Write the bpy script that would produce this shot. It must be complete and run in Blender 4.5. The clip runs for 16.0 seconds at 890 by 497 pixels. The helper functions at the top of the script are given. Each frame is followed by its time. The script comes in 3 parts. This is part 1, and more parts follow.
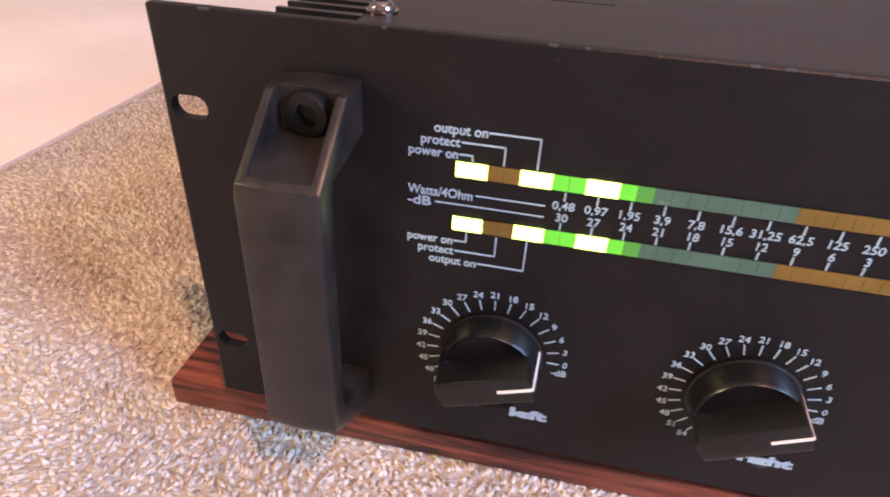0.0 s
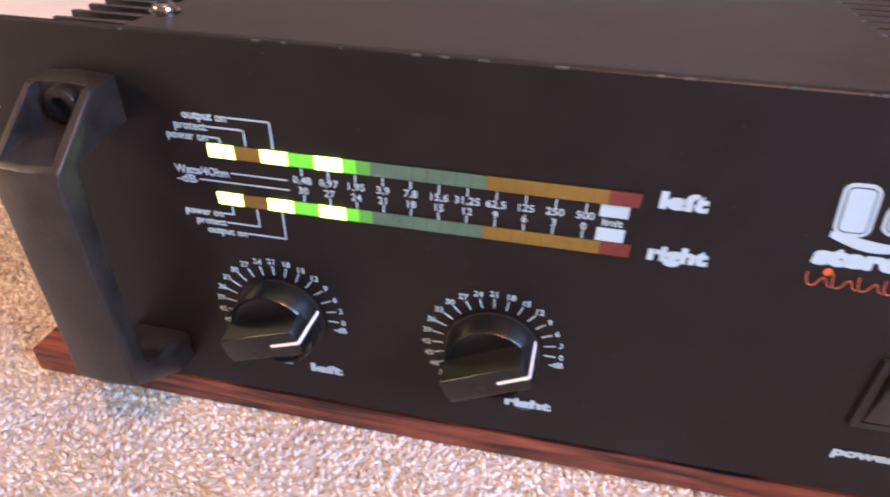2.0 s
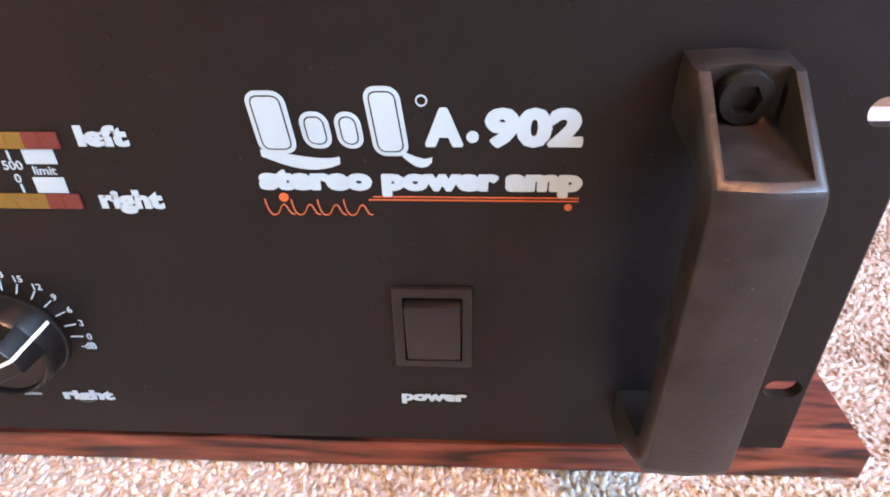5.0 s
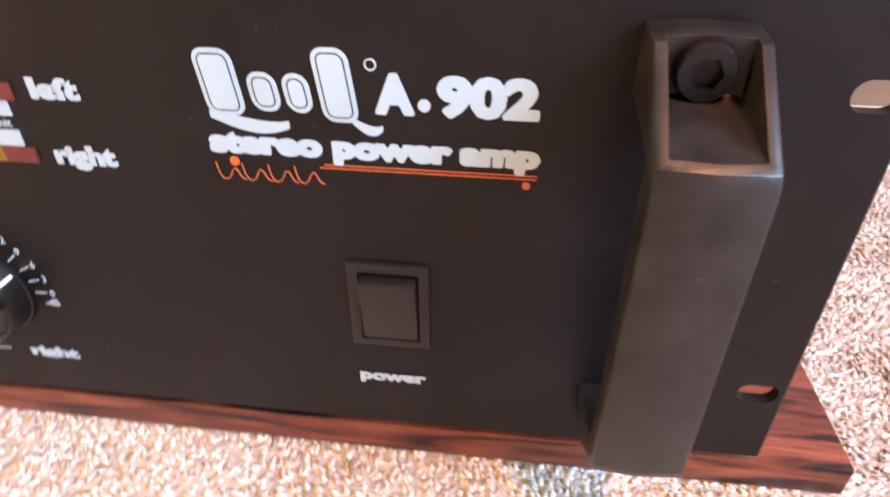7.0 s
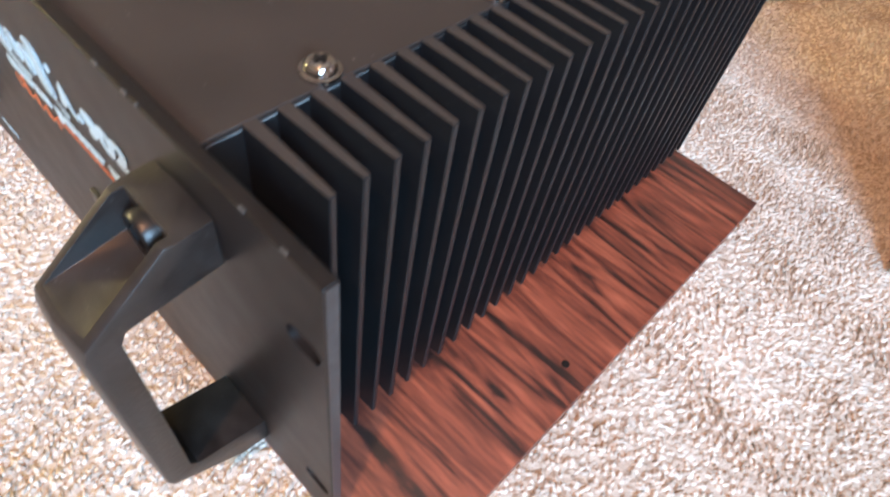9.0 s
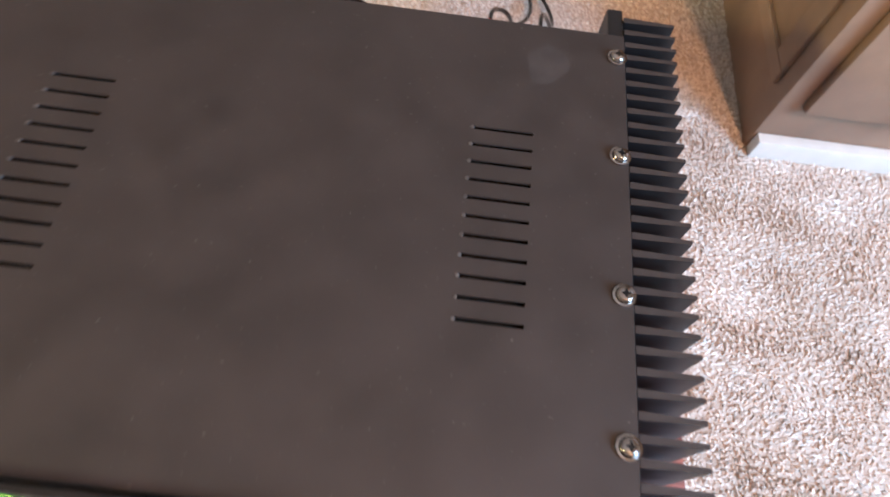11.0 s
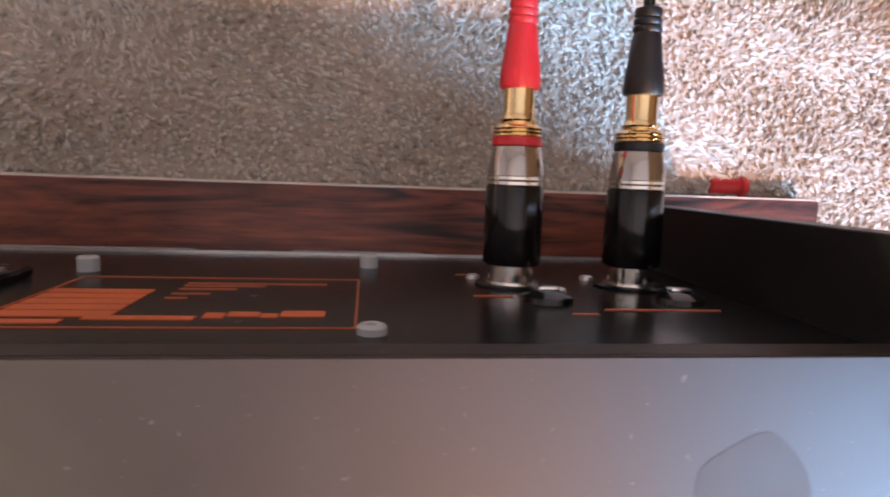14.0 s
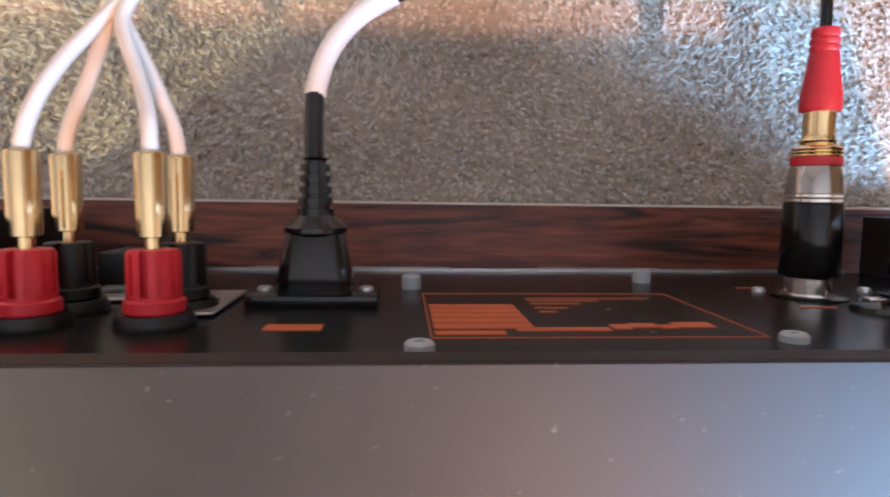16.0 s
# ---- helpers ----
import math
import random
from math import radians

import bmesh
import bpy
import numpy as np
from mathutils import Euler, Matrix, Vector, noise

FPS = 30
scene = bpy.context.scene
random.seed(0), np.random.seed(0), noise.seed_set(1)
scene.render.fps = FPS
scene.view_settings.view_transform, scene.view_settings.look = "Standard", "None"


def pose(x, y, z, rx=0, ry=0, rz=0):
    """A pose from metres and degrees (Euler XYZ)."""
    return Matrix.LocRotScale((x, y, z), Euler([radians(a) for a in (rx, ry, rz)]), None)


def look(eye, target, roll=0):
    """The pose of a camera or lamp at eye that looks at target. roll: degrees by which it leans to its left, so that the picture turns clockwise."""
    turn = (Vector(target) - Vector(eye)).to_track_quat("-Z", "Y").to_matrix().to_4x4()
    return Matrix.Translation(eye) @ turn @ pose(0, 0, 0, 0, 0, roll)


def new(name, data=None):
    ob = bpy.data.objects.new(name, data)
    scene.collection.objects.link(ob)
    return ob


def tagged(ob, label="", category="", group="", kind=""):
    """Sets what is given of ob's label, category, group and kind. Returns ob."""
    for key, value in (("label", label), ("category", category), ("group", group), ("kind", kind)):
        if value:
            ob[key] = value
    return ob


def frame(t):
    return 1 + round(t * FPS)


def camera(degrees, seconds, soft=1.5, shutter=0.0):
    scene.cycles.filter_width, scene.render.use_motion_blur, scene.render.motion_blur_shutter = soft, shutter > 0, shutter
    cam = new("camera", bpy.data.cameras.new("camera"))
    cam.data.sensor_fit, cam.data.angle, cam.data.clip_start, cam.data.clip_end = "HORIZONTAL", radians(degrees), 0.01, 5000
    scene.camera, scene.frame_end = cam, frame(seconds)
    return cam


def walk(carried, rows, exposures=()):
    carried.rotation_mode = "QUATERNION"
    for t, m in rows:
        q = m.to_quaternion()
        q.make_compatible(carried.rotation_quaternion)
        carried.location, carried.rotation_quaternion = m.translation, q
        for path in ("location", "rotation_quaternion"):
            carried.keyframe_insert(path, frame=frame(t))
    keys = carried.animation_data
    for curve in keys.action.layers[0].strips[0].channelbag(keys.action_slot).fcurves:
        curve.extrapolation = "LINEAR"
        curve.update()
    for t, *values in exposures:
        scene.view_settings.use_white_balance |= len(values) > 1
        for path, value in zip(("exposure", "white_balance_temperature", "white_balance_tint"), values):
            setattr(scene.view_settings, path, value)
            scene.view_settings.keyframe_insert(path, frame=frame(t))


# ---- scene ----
cam = camera(72.00, 16.0, soft=1.9, shutter=0.5)
ROWS = [
    (0, -0.1154, -0.1711, 0.2129, 56.42, -2.80, 11.90),
    (0.5, -0.0965, -0.1736, 0.2157, 56.56, -2.70, 12.10),
    (1, -0.0714, -0.1760, 0.2193, 56.38, -2.22, 12.03),
    (1.5, -0.0511, -0.1763, 0.2242, 55.46, -1.76, 11.70),
    (2, -0.0228, -0.1798, 0.2260, 55.27, -1.36, 11.61),
    (2.5, 0.0144, -0.1863, 0.2262, 55.54, -1.35, 10.35),
    (3, 0.0553, -0.1880, 0.2273, 55.32, -1.13, 9.10),
    (3.5, 0.1014, -0.1846, 0.2251, 55.02, 0.01, 7.74),
    (4, 0.1260, -0.1727, 0.2169, 54.30, 1.05, 3.94),
    (6.3, 0.1223, -0.1512, 0.1799, 60.76, 0.76, 2.29),
    (6.5, 0.1257, -0.1508, 0.1822, 60.45, 0.74, 2.47),
    (7, 0.1481, -0.1510, 0.1883, 55.88, -0.04, 7.06),
    (7.5, 0.1922, -0.1404, 0.1996, 49.82, -2.05, 19.17),
    (8, 0.2472, -0.1181, 0.2180, 45.50, -1.42, 31.81),
    (8.5, 0.2843, -0.0768, 0.2402, 40.44, -5.00, 40.27),
    (9, 0.2934, -0.0387, 0.2660, 37.99, -7.51, 44.40),
    (9.3, 0.2906, -0.0308, 0.2946, 38.75, -5.43, 43.12),
    (9.5, 0.2652, -0.0308, 0.3400, 35.74, -5.30, 42.70),
    (9.6, 0.2527, -0.0368, 0.3692, 33.86, -4.47, 42.01),
    (9.9, 0.2160, -0.0672, 0.4228, 33.10, -4.53, 38.07),
    (10, 0.1984, -0.0711, 0.4404, 31.95, -4.61, 36.19),
    (10.2, 0.1551, -0.0772, 0.4632, 31.39, -4.35, 28.78),
    (12.5, 0.0594, 0.2772, 0.3101, 8.02, -7.81, -3.34),
    (13, 0.0694, 0.3213, 0.2767, 2.23, -8.13, -1.99),
    (13.5, 0.0721, 0.3272, 0.2681, -5.87, -8.10, 0.66),
    (14, 0.0596, 0.3276, 0.2716, -7.26, -7.23, 2.09),
    (14.5, 0.0372, 0.3275, 0.2723, -6.62, -6.36, 2.09),
    (15, 0.0127, 0.3276, 0.2732, -6.35, -5.47, 1.68),
    (15.5, -0.0116, 0.3277, 0.2759, -5.82, -4.78, 1.15),
    (16, -0.0345, 0.3273, 0.2776, -5.58, -4.06, 0.81),
]
walk(cam, [(t, pose(x, y, z, rx, ry, rz)) for t, x, y, z, rx, ry, rz in ROWS],
     exposures=[(0.0, -0.50, 4620, 15), (2.0, -0.36, 4600, 16), (4.0, -0.26, 4650, 8), (6.5, -0.1, 5150, 14), (7.2, -0.18, 5080, 9), (8.2, -0.45, 4600, -2),
                (9.0, -0.22, 4600, -4), (10.2, -0.22, 4550, -3), (12.3, -0.42, 4420, 2), (13.3, -0.34, 4420, 3), (14.0, 0.15, 4480, 4), (14.6, 0.2, 4480, 2), (15.3, 0.27, 4260, -2), (16.0, 0.22, 4080, -3)])

# ---- world and light ----
world = bpy.data.worlds.new("world")
scene.world = world
world.use_nodes = True
wn = world.node_tree
sky = wn.nodes.new("ShaderNodeTexSky")
sky.sky_type = "NISHITA"
sky.sun_disc = False
sky.sun_elevation, sky.sun_rotation = radians(35), radians(120)
wn.nodes["Background"].inputs[1].default_value = 0.05
wn.links.new(sky.outputs[0], wn.nodes["Background"].inputs[0])


def area_lamp(name, eye, target, sx, sy, power, colour):
    d = bpy.data.lights.new(name, "AREA")
    d.shape, d.size, d.size_y, d.energy, d.color = "RECTANGLE", sx, sy, power, colour
    ob = new(name, d)
    ob.matrix_world = look(eye, target)
    return ob


area_lamp("window_daylight", (1.52, -0.67, 1.03), (0.0, 0.3, 0.0), 0.76, 0.8, 74, (0.84, 0.925, 1.0))
area_lamp("ceiling_lamp_light", (0.66, -0.93, 2.15), (0.0, 0.1, 0.0), 0.13, 0.13, 64, (1.0, 0.37, 0.12))
area_lamp("side_lamp_light", (-1.74, -0.72, 0.92), (0.0, 0.2, 0.0), 0.16, 0.16, 44, (1.0, 0.62, 0.20))

# ---- materials ----
MATS = {}


def nodes_of(name):
    m = bpy.data.materials.new(name)
    m.use_nodes = True
    MATS[name] = m
    n = m.node_tree.nodes
    return m, n, m.node_tree.links, n["Principled BSDF"]


def ramp(n, stops):
    r = n.new("ShaderNodeValToRGB")
    e = r.color_ramp.elements
    while len(e) < len(stops):
        e.new(0.5)
    for k, (p, c) in enumerate(stops):
        e[k].position, e[k].color = p, (*c, 1)
    return r


def surface(name, colour, rough=0.5, metal=0.0, vary=0.15, scale=60.0, bump=0.1, fine=900.0, dust=0.0, coat=0.0, gloss=0.5):
    """A painted, moulded or plated surface: two scales of colour change, uneven gloss, fine relief, a little dust."""
    m, n, l, b = nodes_of(name)
    tc = n.new("ShaderNodeTexCoord")
    big, small = n.new("ShaderNodeTexNoise"), n.new("ShaderNodeTexNoise")
    big.inputs["Scale"].default_value, big.inputs["Detail"].default_value = scale, 6
    small.inputs["Scale"].default_value, small.inputs["Detail"].default_value = fine, 3
    for t in (big, small):
        l.new(tc.outputs["Object"], t.inputs["Vector"])
    lo = tuple(max(0, c * (1 - vary)) for c in colour)
    hi = tuple(min(1, c * (1 + vary)) for c in colour)
    r = ramp(n, [(0.3, lo), (0.7, hi)])
    l.new(big.outputs["Fac"], r.inputs["Fac"])
    out = r.outputs["Color"]
    if dust:
        v = n.new("ShaderNodeTexNoise")
        v.inputs["Scale"].default_value, v.inputs["Detail"].default_value = 420, 2
        l.new(tc.outputs["Object"], v.inputs["Vector"])
        dr = ramp(n, [(0.70, (0, 0, 0)), (0.80, (dust, dust, dust))])
        l.new(v.outputs["Fac"], dr.inputs["Fac"])
        mix = n.new("ShaderNodeMix")
        mix.data_type = "RGBA"
        l.new(dr.outputs["Color"], mix.inputs["Factor"])
        l.new(out, mix.inputs["A"])
        mix.inputs["B"].default_value = (0.45, 0.42, 0.4, 1)
        out = mix.outputs["Result"]
    l.new(out, b.inputs["Base Color"])
    rr = n.new("ShaderNodeMapRange")
    rr.inputs["To Min"].default_value, rr.inputs["To Max"].default_value = max(0.02, rough - 0.08), min(1, rough + 0.08)
    l.new(big.outputs["Fac"], rr.inputs["Value"])
    l.new(rr.outputs["Result"], b.inputs["Roughness"])
    b.inputs["Metallic"].default_value = metal
    b.inputs["Coat Weight"].default_value = coat
    b.inputs["Specular IOR Level"].default_value = gloss
    if bump:
        bp = n.new("ShaderNodeBump")
        bp.inputs["Strength"].default_value, bp.inputs["Distance"].default_value = bump, 0.0004
        l.new(small.outputs["Fac"], bp.inputs["Height"])
        l.new(bp.outputs["Normal"], b.inputs["Normal"])
    return m


PANEL = surface("black_panel_paint", (0.0072, 0.0058, 0.0058), 0.44, vary=0.25, bump=0.12, dust=0.08, gloss=0.30)
COVER = surface("black_cover_paint", (0.0265, 0.0212, 0.0188), 0.5, vary=0.18, scale=30, bump=0.07, dust=0.14, gloss=0.4)
SMEAR_FILM = surface("dull_smear_on_paint", (0.034, 0.029, 0.027), 0.6, vary=0.2, scale=90, bump=0.05, gloss=0.4)
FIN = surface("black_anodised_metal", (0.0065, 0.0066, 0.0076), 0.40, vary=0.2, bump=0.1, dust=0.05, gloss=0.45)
# Same paint as FIN; the top light is put into this paler tone.
FIN_TOP_LIT = surface("fin_top_lit_paint", (0.030, 0.025, 0.023), 0.45, vary=0.2, bump=0.1, dust=0.1, gloss=0.4)
HANDLE = surface("black_moulded_plastic", (0.0165, 0.0137, 0.0126), 0.36, vary=0.45, scale=90, bump=0.25, fine=500, dust=0.10)

SCREW_BLACK = surface("blackened_steel", (0.012, 0.011, 0.011), 0.35, 0.4, bump=0.05)
EDGE = surface("bare_panel_edge", (0.10, 0.10, 0.10), 0.4, 0.5, vary=0.4, scale=300, bump=0.1)
EDGE_DARK = surface("grey_panel_edge", (0.045, 0.045, 0.047), 0.4, 0.3, vary=0.4, scale=200, bump=0.1)
KNOB = surface("black_gloss_plastic", (0.006, 0.0056, 0.0053), 0.30, vary=0.2, bump=0.02, dust=0.05)
SWITCH = surface("black_switch_plastic", (0.011, 0.0095, 0.009), 0.36, bump=0.08)
INK = surface("pale_blue_white_ink", (0.42, 0.55, 0.63), 0.5, vary=0.06, bump=0.0)
INK_DIM = surface("grey_ink", (0.26, 0.30, 0.34), 0.5, vary=0.05, bump=0.0)
ORANGE = surface("orange_ink", (0.56, 0.13, 0.026), 0.5, vary=0.1, bump=0.0)
ORANGE_THIN = surface("brown_orange_ink", (0.42, 0.11, 0.03), 0.5, vary=0.1, bump=0.0)
WHITE_LINE = surface("white_marker_line", (0.85, 0.84, 0.80), 0.45, vary=0.04, bump=0.0)
CHROME = surface("bright_nickel", (0.78, 0.76, 0.72), 0.18, 1.0, vary=0.1, bump=0.02)
STEEL = surface("zinc_steel", (0.62, 0.62, 0.62), 0.34, 1.0, vary=0.15, bump=0.1)
SMOKE = surface("smoked_chrome", (0.50, 0.47, 0.45), 0.12, 1.0, vary=0.1, bump=0.0)
GUNMETAL = surface("dark_chrome", (0.34, 0.32, 0.31), 0.12, 1.0, vary=0.1, bump=0.0)
GOLD = surface("gold_plate", (0.90, 0.70, 0.36), 0.10, 1.0, vary=0.1, bump=0.02)
RED_PLASTIC = surface("red_plastic", (0.60, 0.014, 0.026), 0.38, vary=0.12, bump=0.06)
RED_RUBBER = surface("red_rubber", (0.52, 0.02, 0.035), 0.45, vary=0.1, bump=0.08)
BLACK_RUBBER = surface("black_rubber", (0.008, 0.008, 0.009), 0.38, vary=0.15, bump=0.08)
BLACK_GLOSS = surface("black_cable_plastic", (0.005, 0.005, 0.006), 0.12, vary=0.1, bump=0.0)
WHITE_SLEEVE = surface("white_cable_sleeve", (0.74, 0.72, 0.72), 0.5, vary=0.06, bump=0.05)
CLEAR_JACKET = surface("milky_cable_jacket", (0.76, 0.68, 0.60), 0.4, vary=0.08, bump=0.05)
REAR = surface("black_rear_panel_paint", (0.0085, 0.0085, 0.009), 0.24, vary=0.2, bump=0.05, dust=0.04, gloss=0.4)
WHITE_PART = surface("grey_white_spacer", (0.45, 0.47, 0.49), 0.5, vary=0.1, bump=0.05)
WALL = surface("painted_wall", (0.42, 0.39, 0.35), 0.8, vary=0.04, scale=4, bump=0.1)
CEIL = surface("ceiling_paint", (0.84, 0.83, 0.81), 0.85, vary=0.03, scale=4, bump=0.1)
CABINET = surface("brown_grey_cabinet_veneer", (0.22, 0.15, 0.10), 0.5, vary=0.25, scale=14, bump=0.1)
CAB_BASE = surface("pale_cabinet_plinth", (0.62, 0.62, 0.58), 0.5, vary=0.05, bump=0.05)
PEBBLE_RED = surface("red_glossy_cap", (0.5, 0.02, 0.02), 0.35, vary=0.1, bump=0.02)


def led(name, colour, glow, strength):
    m, n, l, b = nodes_of(name)
    b.inputs["Base Color"].default_value = (*colour, 1)
    b.inputs["Roughness"].default_value = 0.25
    b.inputs["Emission Color"].default_value = (*glow, 1)
    b.inputs["Emission Strength"].default_value = strength
    return m


LED_ON = led("led_green_lit", (0.5, 0.8, 0.1), (0.98, 1.0, 0.10), 6.0)
LED_PART = led("led_green_half_lit", (0.10, 0.40, 0.02), (0.36, 0.85, 0.0), 0.75)
LED_DIM = led("led_green_faintly_lit", (0.10, 0.30, 0.04), (0.25, 0.62, 0.02), 0.16)
LED_OFF = surface("led_green_off", (0.085, 0.15, 0.105), 0.25, vary=0.15, bump=0.0)
LED_AMBER = surface("led_amber_off", (0.18, 0.115, 0.014), 0.25, vary=0.15, bump=0.0)
LED_RED = surface("led_red_off", (0.14, 0.030, 0.022), 0.25, vary=0.15, bump=0.0)


def wood():
    m, n, l, b = nodes_of("rosewood_laminate")
    tc, mp = n.new("ShaderNodeTexCoord"), n.new("ShaderNodeMapping")
    mp.inputs["Scale"].default_value = (5.0, 46.0, 46.0)
    l.new(tc.outputs["Object"], mp.inputs["Vector"])
    big = n.new("ShaderNodeTexNoise")
    big.inputs["Scale"].default_value, big.inputs["Detail"].default_value = 1.5, 5
    big.inputs["Distortion"].default_value = 2.2
    l.new(mp.outputs["Vector"], big.inputs["Vector"])
    fine = n.new("ShaderNodeTexNoise")
    fine.inputs["Scale"].default_value, fine.inputs["Detail"].default_value = 9.0, 8
    l.new(mp.outputs["Vector"], fine.inputs["Vector"])
    r = ramp(n, [(0.36, (0.014, 0.006, 0.005)), (0.41, (0.06, 0.016, 0.010)), (0.47, (0.135, 0.036, 0.019)), (0.58, (0.215, 0.060, 0.030)), (0.70, (0.28, 0.085, 0.042))])
    l.new(big.outputs["Fac"], r.inputs["Fac"])
    r2 = ramp(n, [(0.35, (0.45, 0.42, 0.42)), (0.6, (1, 1, 1))])
    l.new(fine.outputs["Fac"], r2.inputs["Fac"])
    mul = n.new("ShaderNodeMix")
    mul.data_type, mul.blend_type = "RGBA", "MULTIPLY"
    mul.inputs["Factor"].default_value = 0.8
    l.new(r.outputs["Color"], mul.inputs["A"])
    l.new(r2.outputs["Color"], mul.inputs["B"])
    l.new(mul.outputs["Result"], b.inputs["Base Color"])
    b.inputs["Roughness"].default_value = 0.42
    bp = n.new("ShaderNodeBump")
    bp.inputs["Strength"].default_value, bp.inputs["Distance"].default_value = 0.15, 0.0003
    l.new(fine.outputs["Fac"], bp.inputs["Height"])
    l.new(bp.outputs["Normal"], b.inputs["Normal"])
    return m


WOOD = wood()


def carpet_material(name, islands):
    m, n, l, b = nodes_of(name)
    tc = n.new("ShaderNodeTexCoord")
    big = n.new("ShaderNodeTexNoise")
    big.inputs["Scale"].default_value, big.inputs["Detail"].default_value = 7, 4
    l.new(tc.outputs["Object"], big.inputs["Vector"])
    # Backing kept darker than the pile: shade between tufts put into its colour.
    r = ramp(n, [(0.3, (0.53, 0.49, 0.44)), (0.7, (0.65, 0.615, 0.56))] if islands else [(0.3, (0.40, 0.35, 0.29)), (0.7, (0.52, 0.46, 0.40))])
    l.new(big.outputs["Fac"], r.inputs["Fac"])
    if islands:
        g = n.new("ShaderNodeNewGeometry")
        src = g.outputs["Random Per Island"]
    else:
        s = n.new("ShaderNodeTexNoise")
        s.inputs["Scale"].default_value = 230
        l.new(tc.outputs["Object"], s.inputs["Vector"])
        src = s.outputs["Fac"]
    # Random tuft tones; the dark end stands in for shade between tufts.
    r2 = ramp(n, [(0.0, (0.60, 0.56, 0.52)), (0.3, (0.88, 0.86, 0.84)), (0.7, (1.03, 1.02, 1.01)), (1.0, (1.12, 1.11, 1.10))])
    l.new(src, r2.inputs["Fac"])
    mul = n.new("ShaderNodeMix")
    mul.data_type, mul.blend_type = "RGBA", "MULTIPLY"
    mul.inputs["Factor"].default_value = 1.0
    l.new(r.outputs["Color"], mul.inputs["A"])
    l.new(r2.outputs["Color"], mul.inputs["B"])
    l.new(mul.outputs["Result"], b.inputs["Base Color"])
    b.inputs["Roughness"].default_value = 0.95
    b.inputs["Specular IOR Level"].default_value = 0.15
    if not islands:
        bp = n.new("ShaderNodeBump")
        bp.inputs["Strength"].default_value, bp.inputs["Distance"].default_value = 1.0, 0.004
        l.new(src, bp.inputs["Height"])
        l.new(bp.outputs["Normal"], b.inputs["Normal"])
    return m


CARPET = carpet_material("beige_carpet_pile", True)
CARPET_BASE = carpet_material("beige_carpet_backing", False)

# ---- mesh helpers ----


def finish(bm, smooth=True):
    me = bpy.data.meshes.new("mesh")
    bmesh.ops.recalc_face_normals(bm, faces=bm.faces[:])
    bm.to_mesh(me)
    bm.free()
    if smooth:
        for p in me.polygons:
            p.use_smooth = True
        me.set_sharp_from_angle(angle=radians(38))
    return me


def part(name, bm, material, parent=None, label=""):
    me = bm if isinstance(bm, bpy.types.Mesh) else finish(bm)
    me.materials.clear()
    me.materials.append(material)
    me.name = name
    ob = new(name, me)
    ob.parent = parent
    return tagged(ob, label)


def thing(name, label, category, at=(0, 0, 0), group="", kind=""):
    ob = new(name)
    ob.empty_display_size = 0.01
    ob.location = at
    return tagged(ob, label, category, group, kind)


def box(x0, x1, y0, y1, z0, z1, bevel=0.0, segs=2, bm=None):
    own = bmesh.new()
    bmesh.ops.create_cube(own, size=1)
    for v in own.verts:
        v.co = ((x0 + x1) / 2 + v.co.x * (x1 - x0), (y0 + y1) / 2 + v.co.y * (y1 - y0), (z0 + z1) / 2 + v.co.z * (z1 - z0))
    if bevel:
        bmesh.ops.bevel(own, geom=own.edges[:], offset=bevel, segments=segs, profile=0.6, affect="EDGES")
    return merge(own, bm)


def merge(own, bm):
    if bm is None:
        return own
    me = bpy.data.meshes.new("tmp")
    own.to_mesh(me)
    own.free()
    bm.from_mesh(me)
    bpy.data.meshes.remove(me)
    return bm


def lathe(profile, segs=32, axis="y", at=(0, 0, 0), bm=None):
    """Turns (along, radius) pairs about an axis; both ends are closed."""
    own = bmesh.new()
    rings = []
    for a, r in profile:
        ring = []
        for k in range(segs):
            c, s = math.cos(2 * math.pi * k / segs), math.sin(2 * math.pi * k / segs)
            co = {"y": (r * c, a, r * s), "z": (r * c, r * s, a), "x": (a, r * c, r * s)}[axis]
            ring.append(own.verts.new((co[0] + at[0], co[1] + at[1], co[2] + at[2])))
        rings.append(ring)
    for a, b in zip(rings, rings[1:]):
        for k in range(segs):
            own.faces.new((a[k], a[(k + 1) % segs], b[(k + 1) % segs], b[k]))
    own.faces.new(rings[0][::-1])
    own.faces.new(rings[-1])
    bmesh.ops.recalc_face_normals(own, faces=own.faces[:])
    return merge(own, bm)


def prism(points, x0, x1, bevel=0.0, segs=2, bm=None):
    """A profile of (y, z) pairs drawn out along x."""
    own = bmesh.new()
    a = [own.verts.new((x0, y, z)) for y, z in points]
    b = [own.verts.new((x1, y, z)) for y, z in points]
    n = len(points)
    own.faces.new(a)
    own.faces.new(b[::-1])
    for k in range(n):
        own.faces.new((a[k], b[k], b[(k + 1) % n], a[(k + 1) % n]))
    bmesh.ops.recalc_face_normals(own, faces=own.faces[:])
    if bevel:
        bmesh.ops.bevel(own, geom=own.edges[:], offset=bevel, segments=segs, profile=0.6, affect="EDGES")
    return merge(own, bm)


def evaluated(ob):
    bpy.context.view_layer.update()
    me = bpy.data.meshes.new_from_object(ob.evaluated_get(bpy.context.evaluated_depsgraph_get()))
    data = ob.data
    bpy.data.objects.remove(ob)
    if isinstance(data, bpy.types.Curve):
        bpy.data.curves.remove(data)
    return me


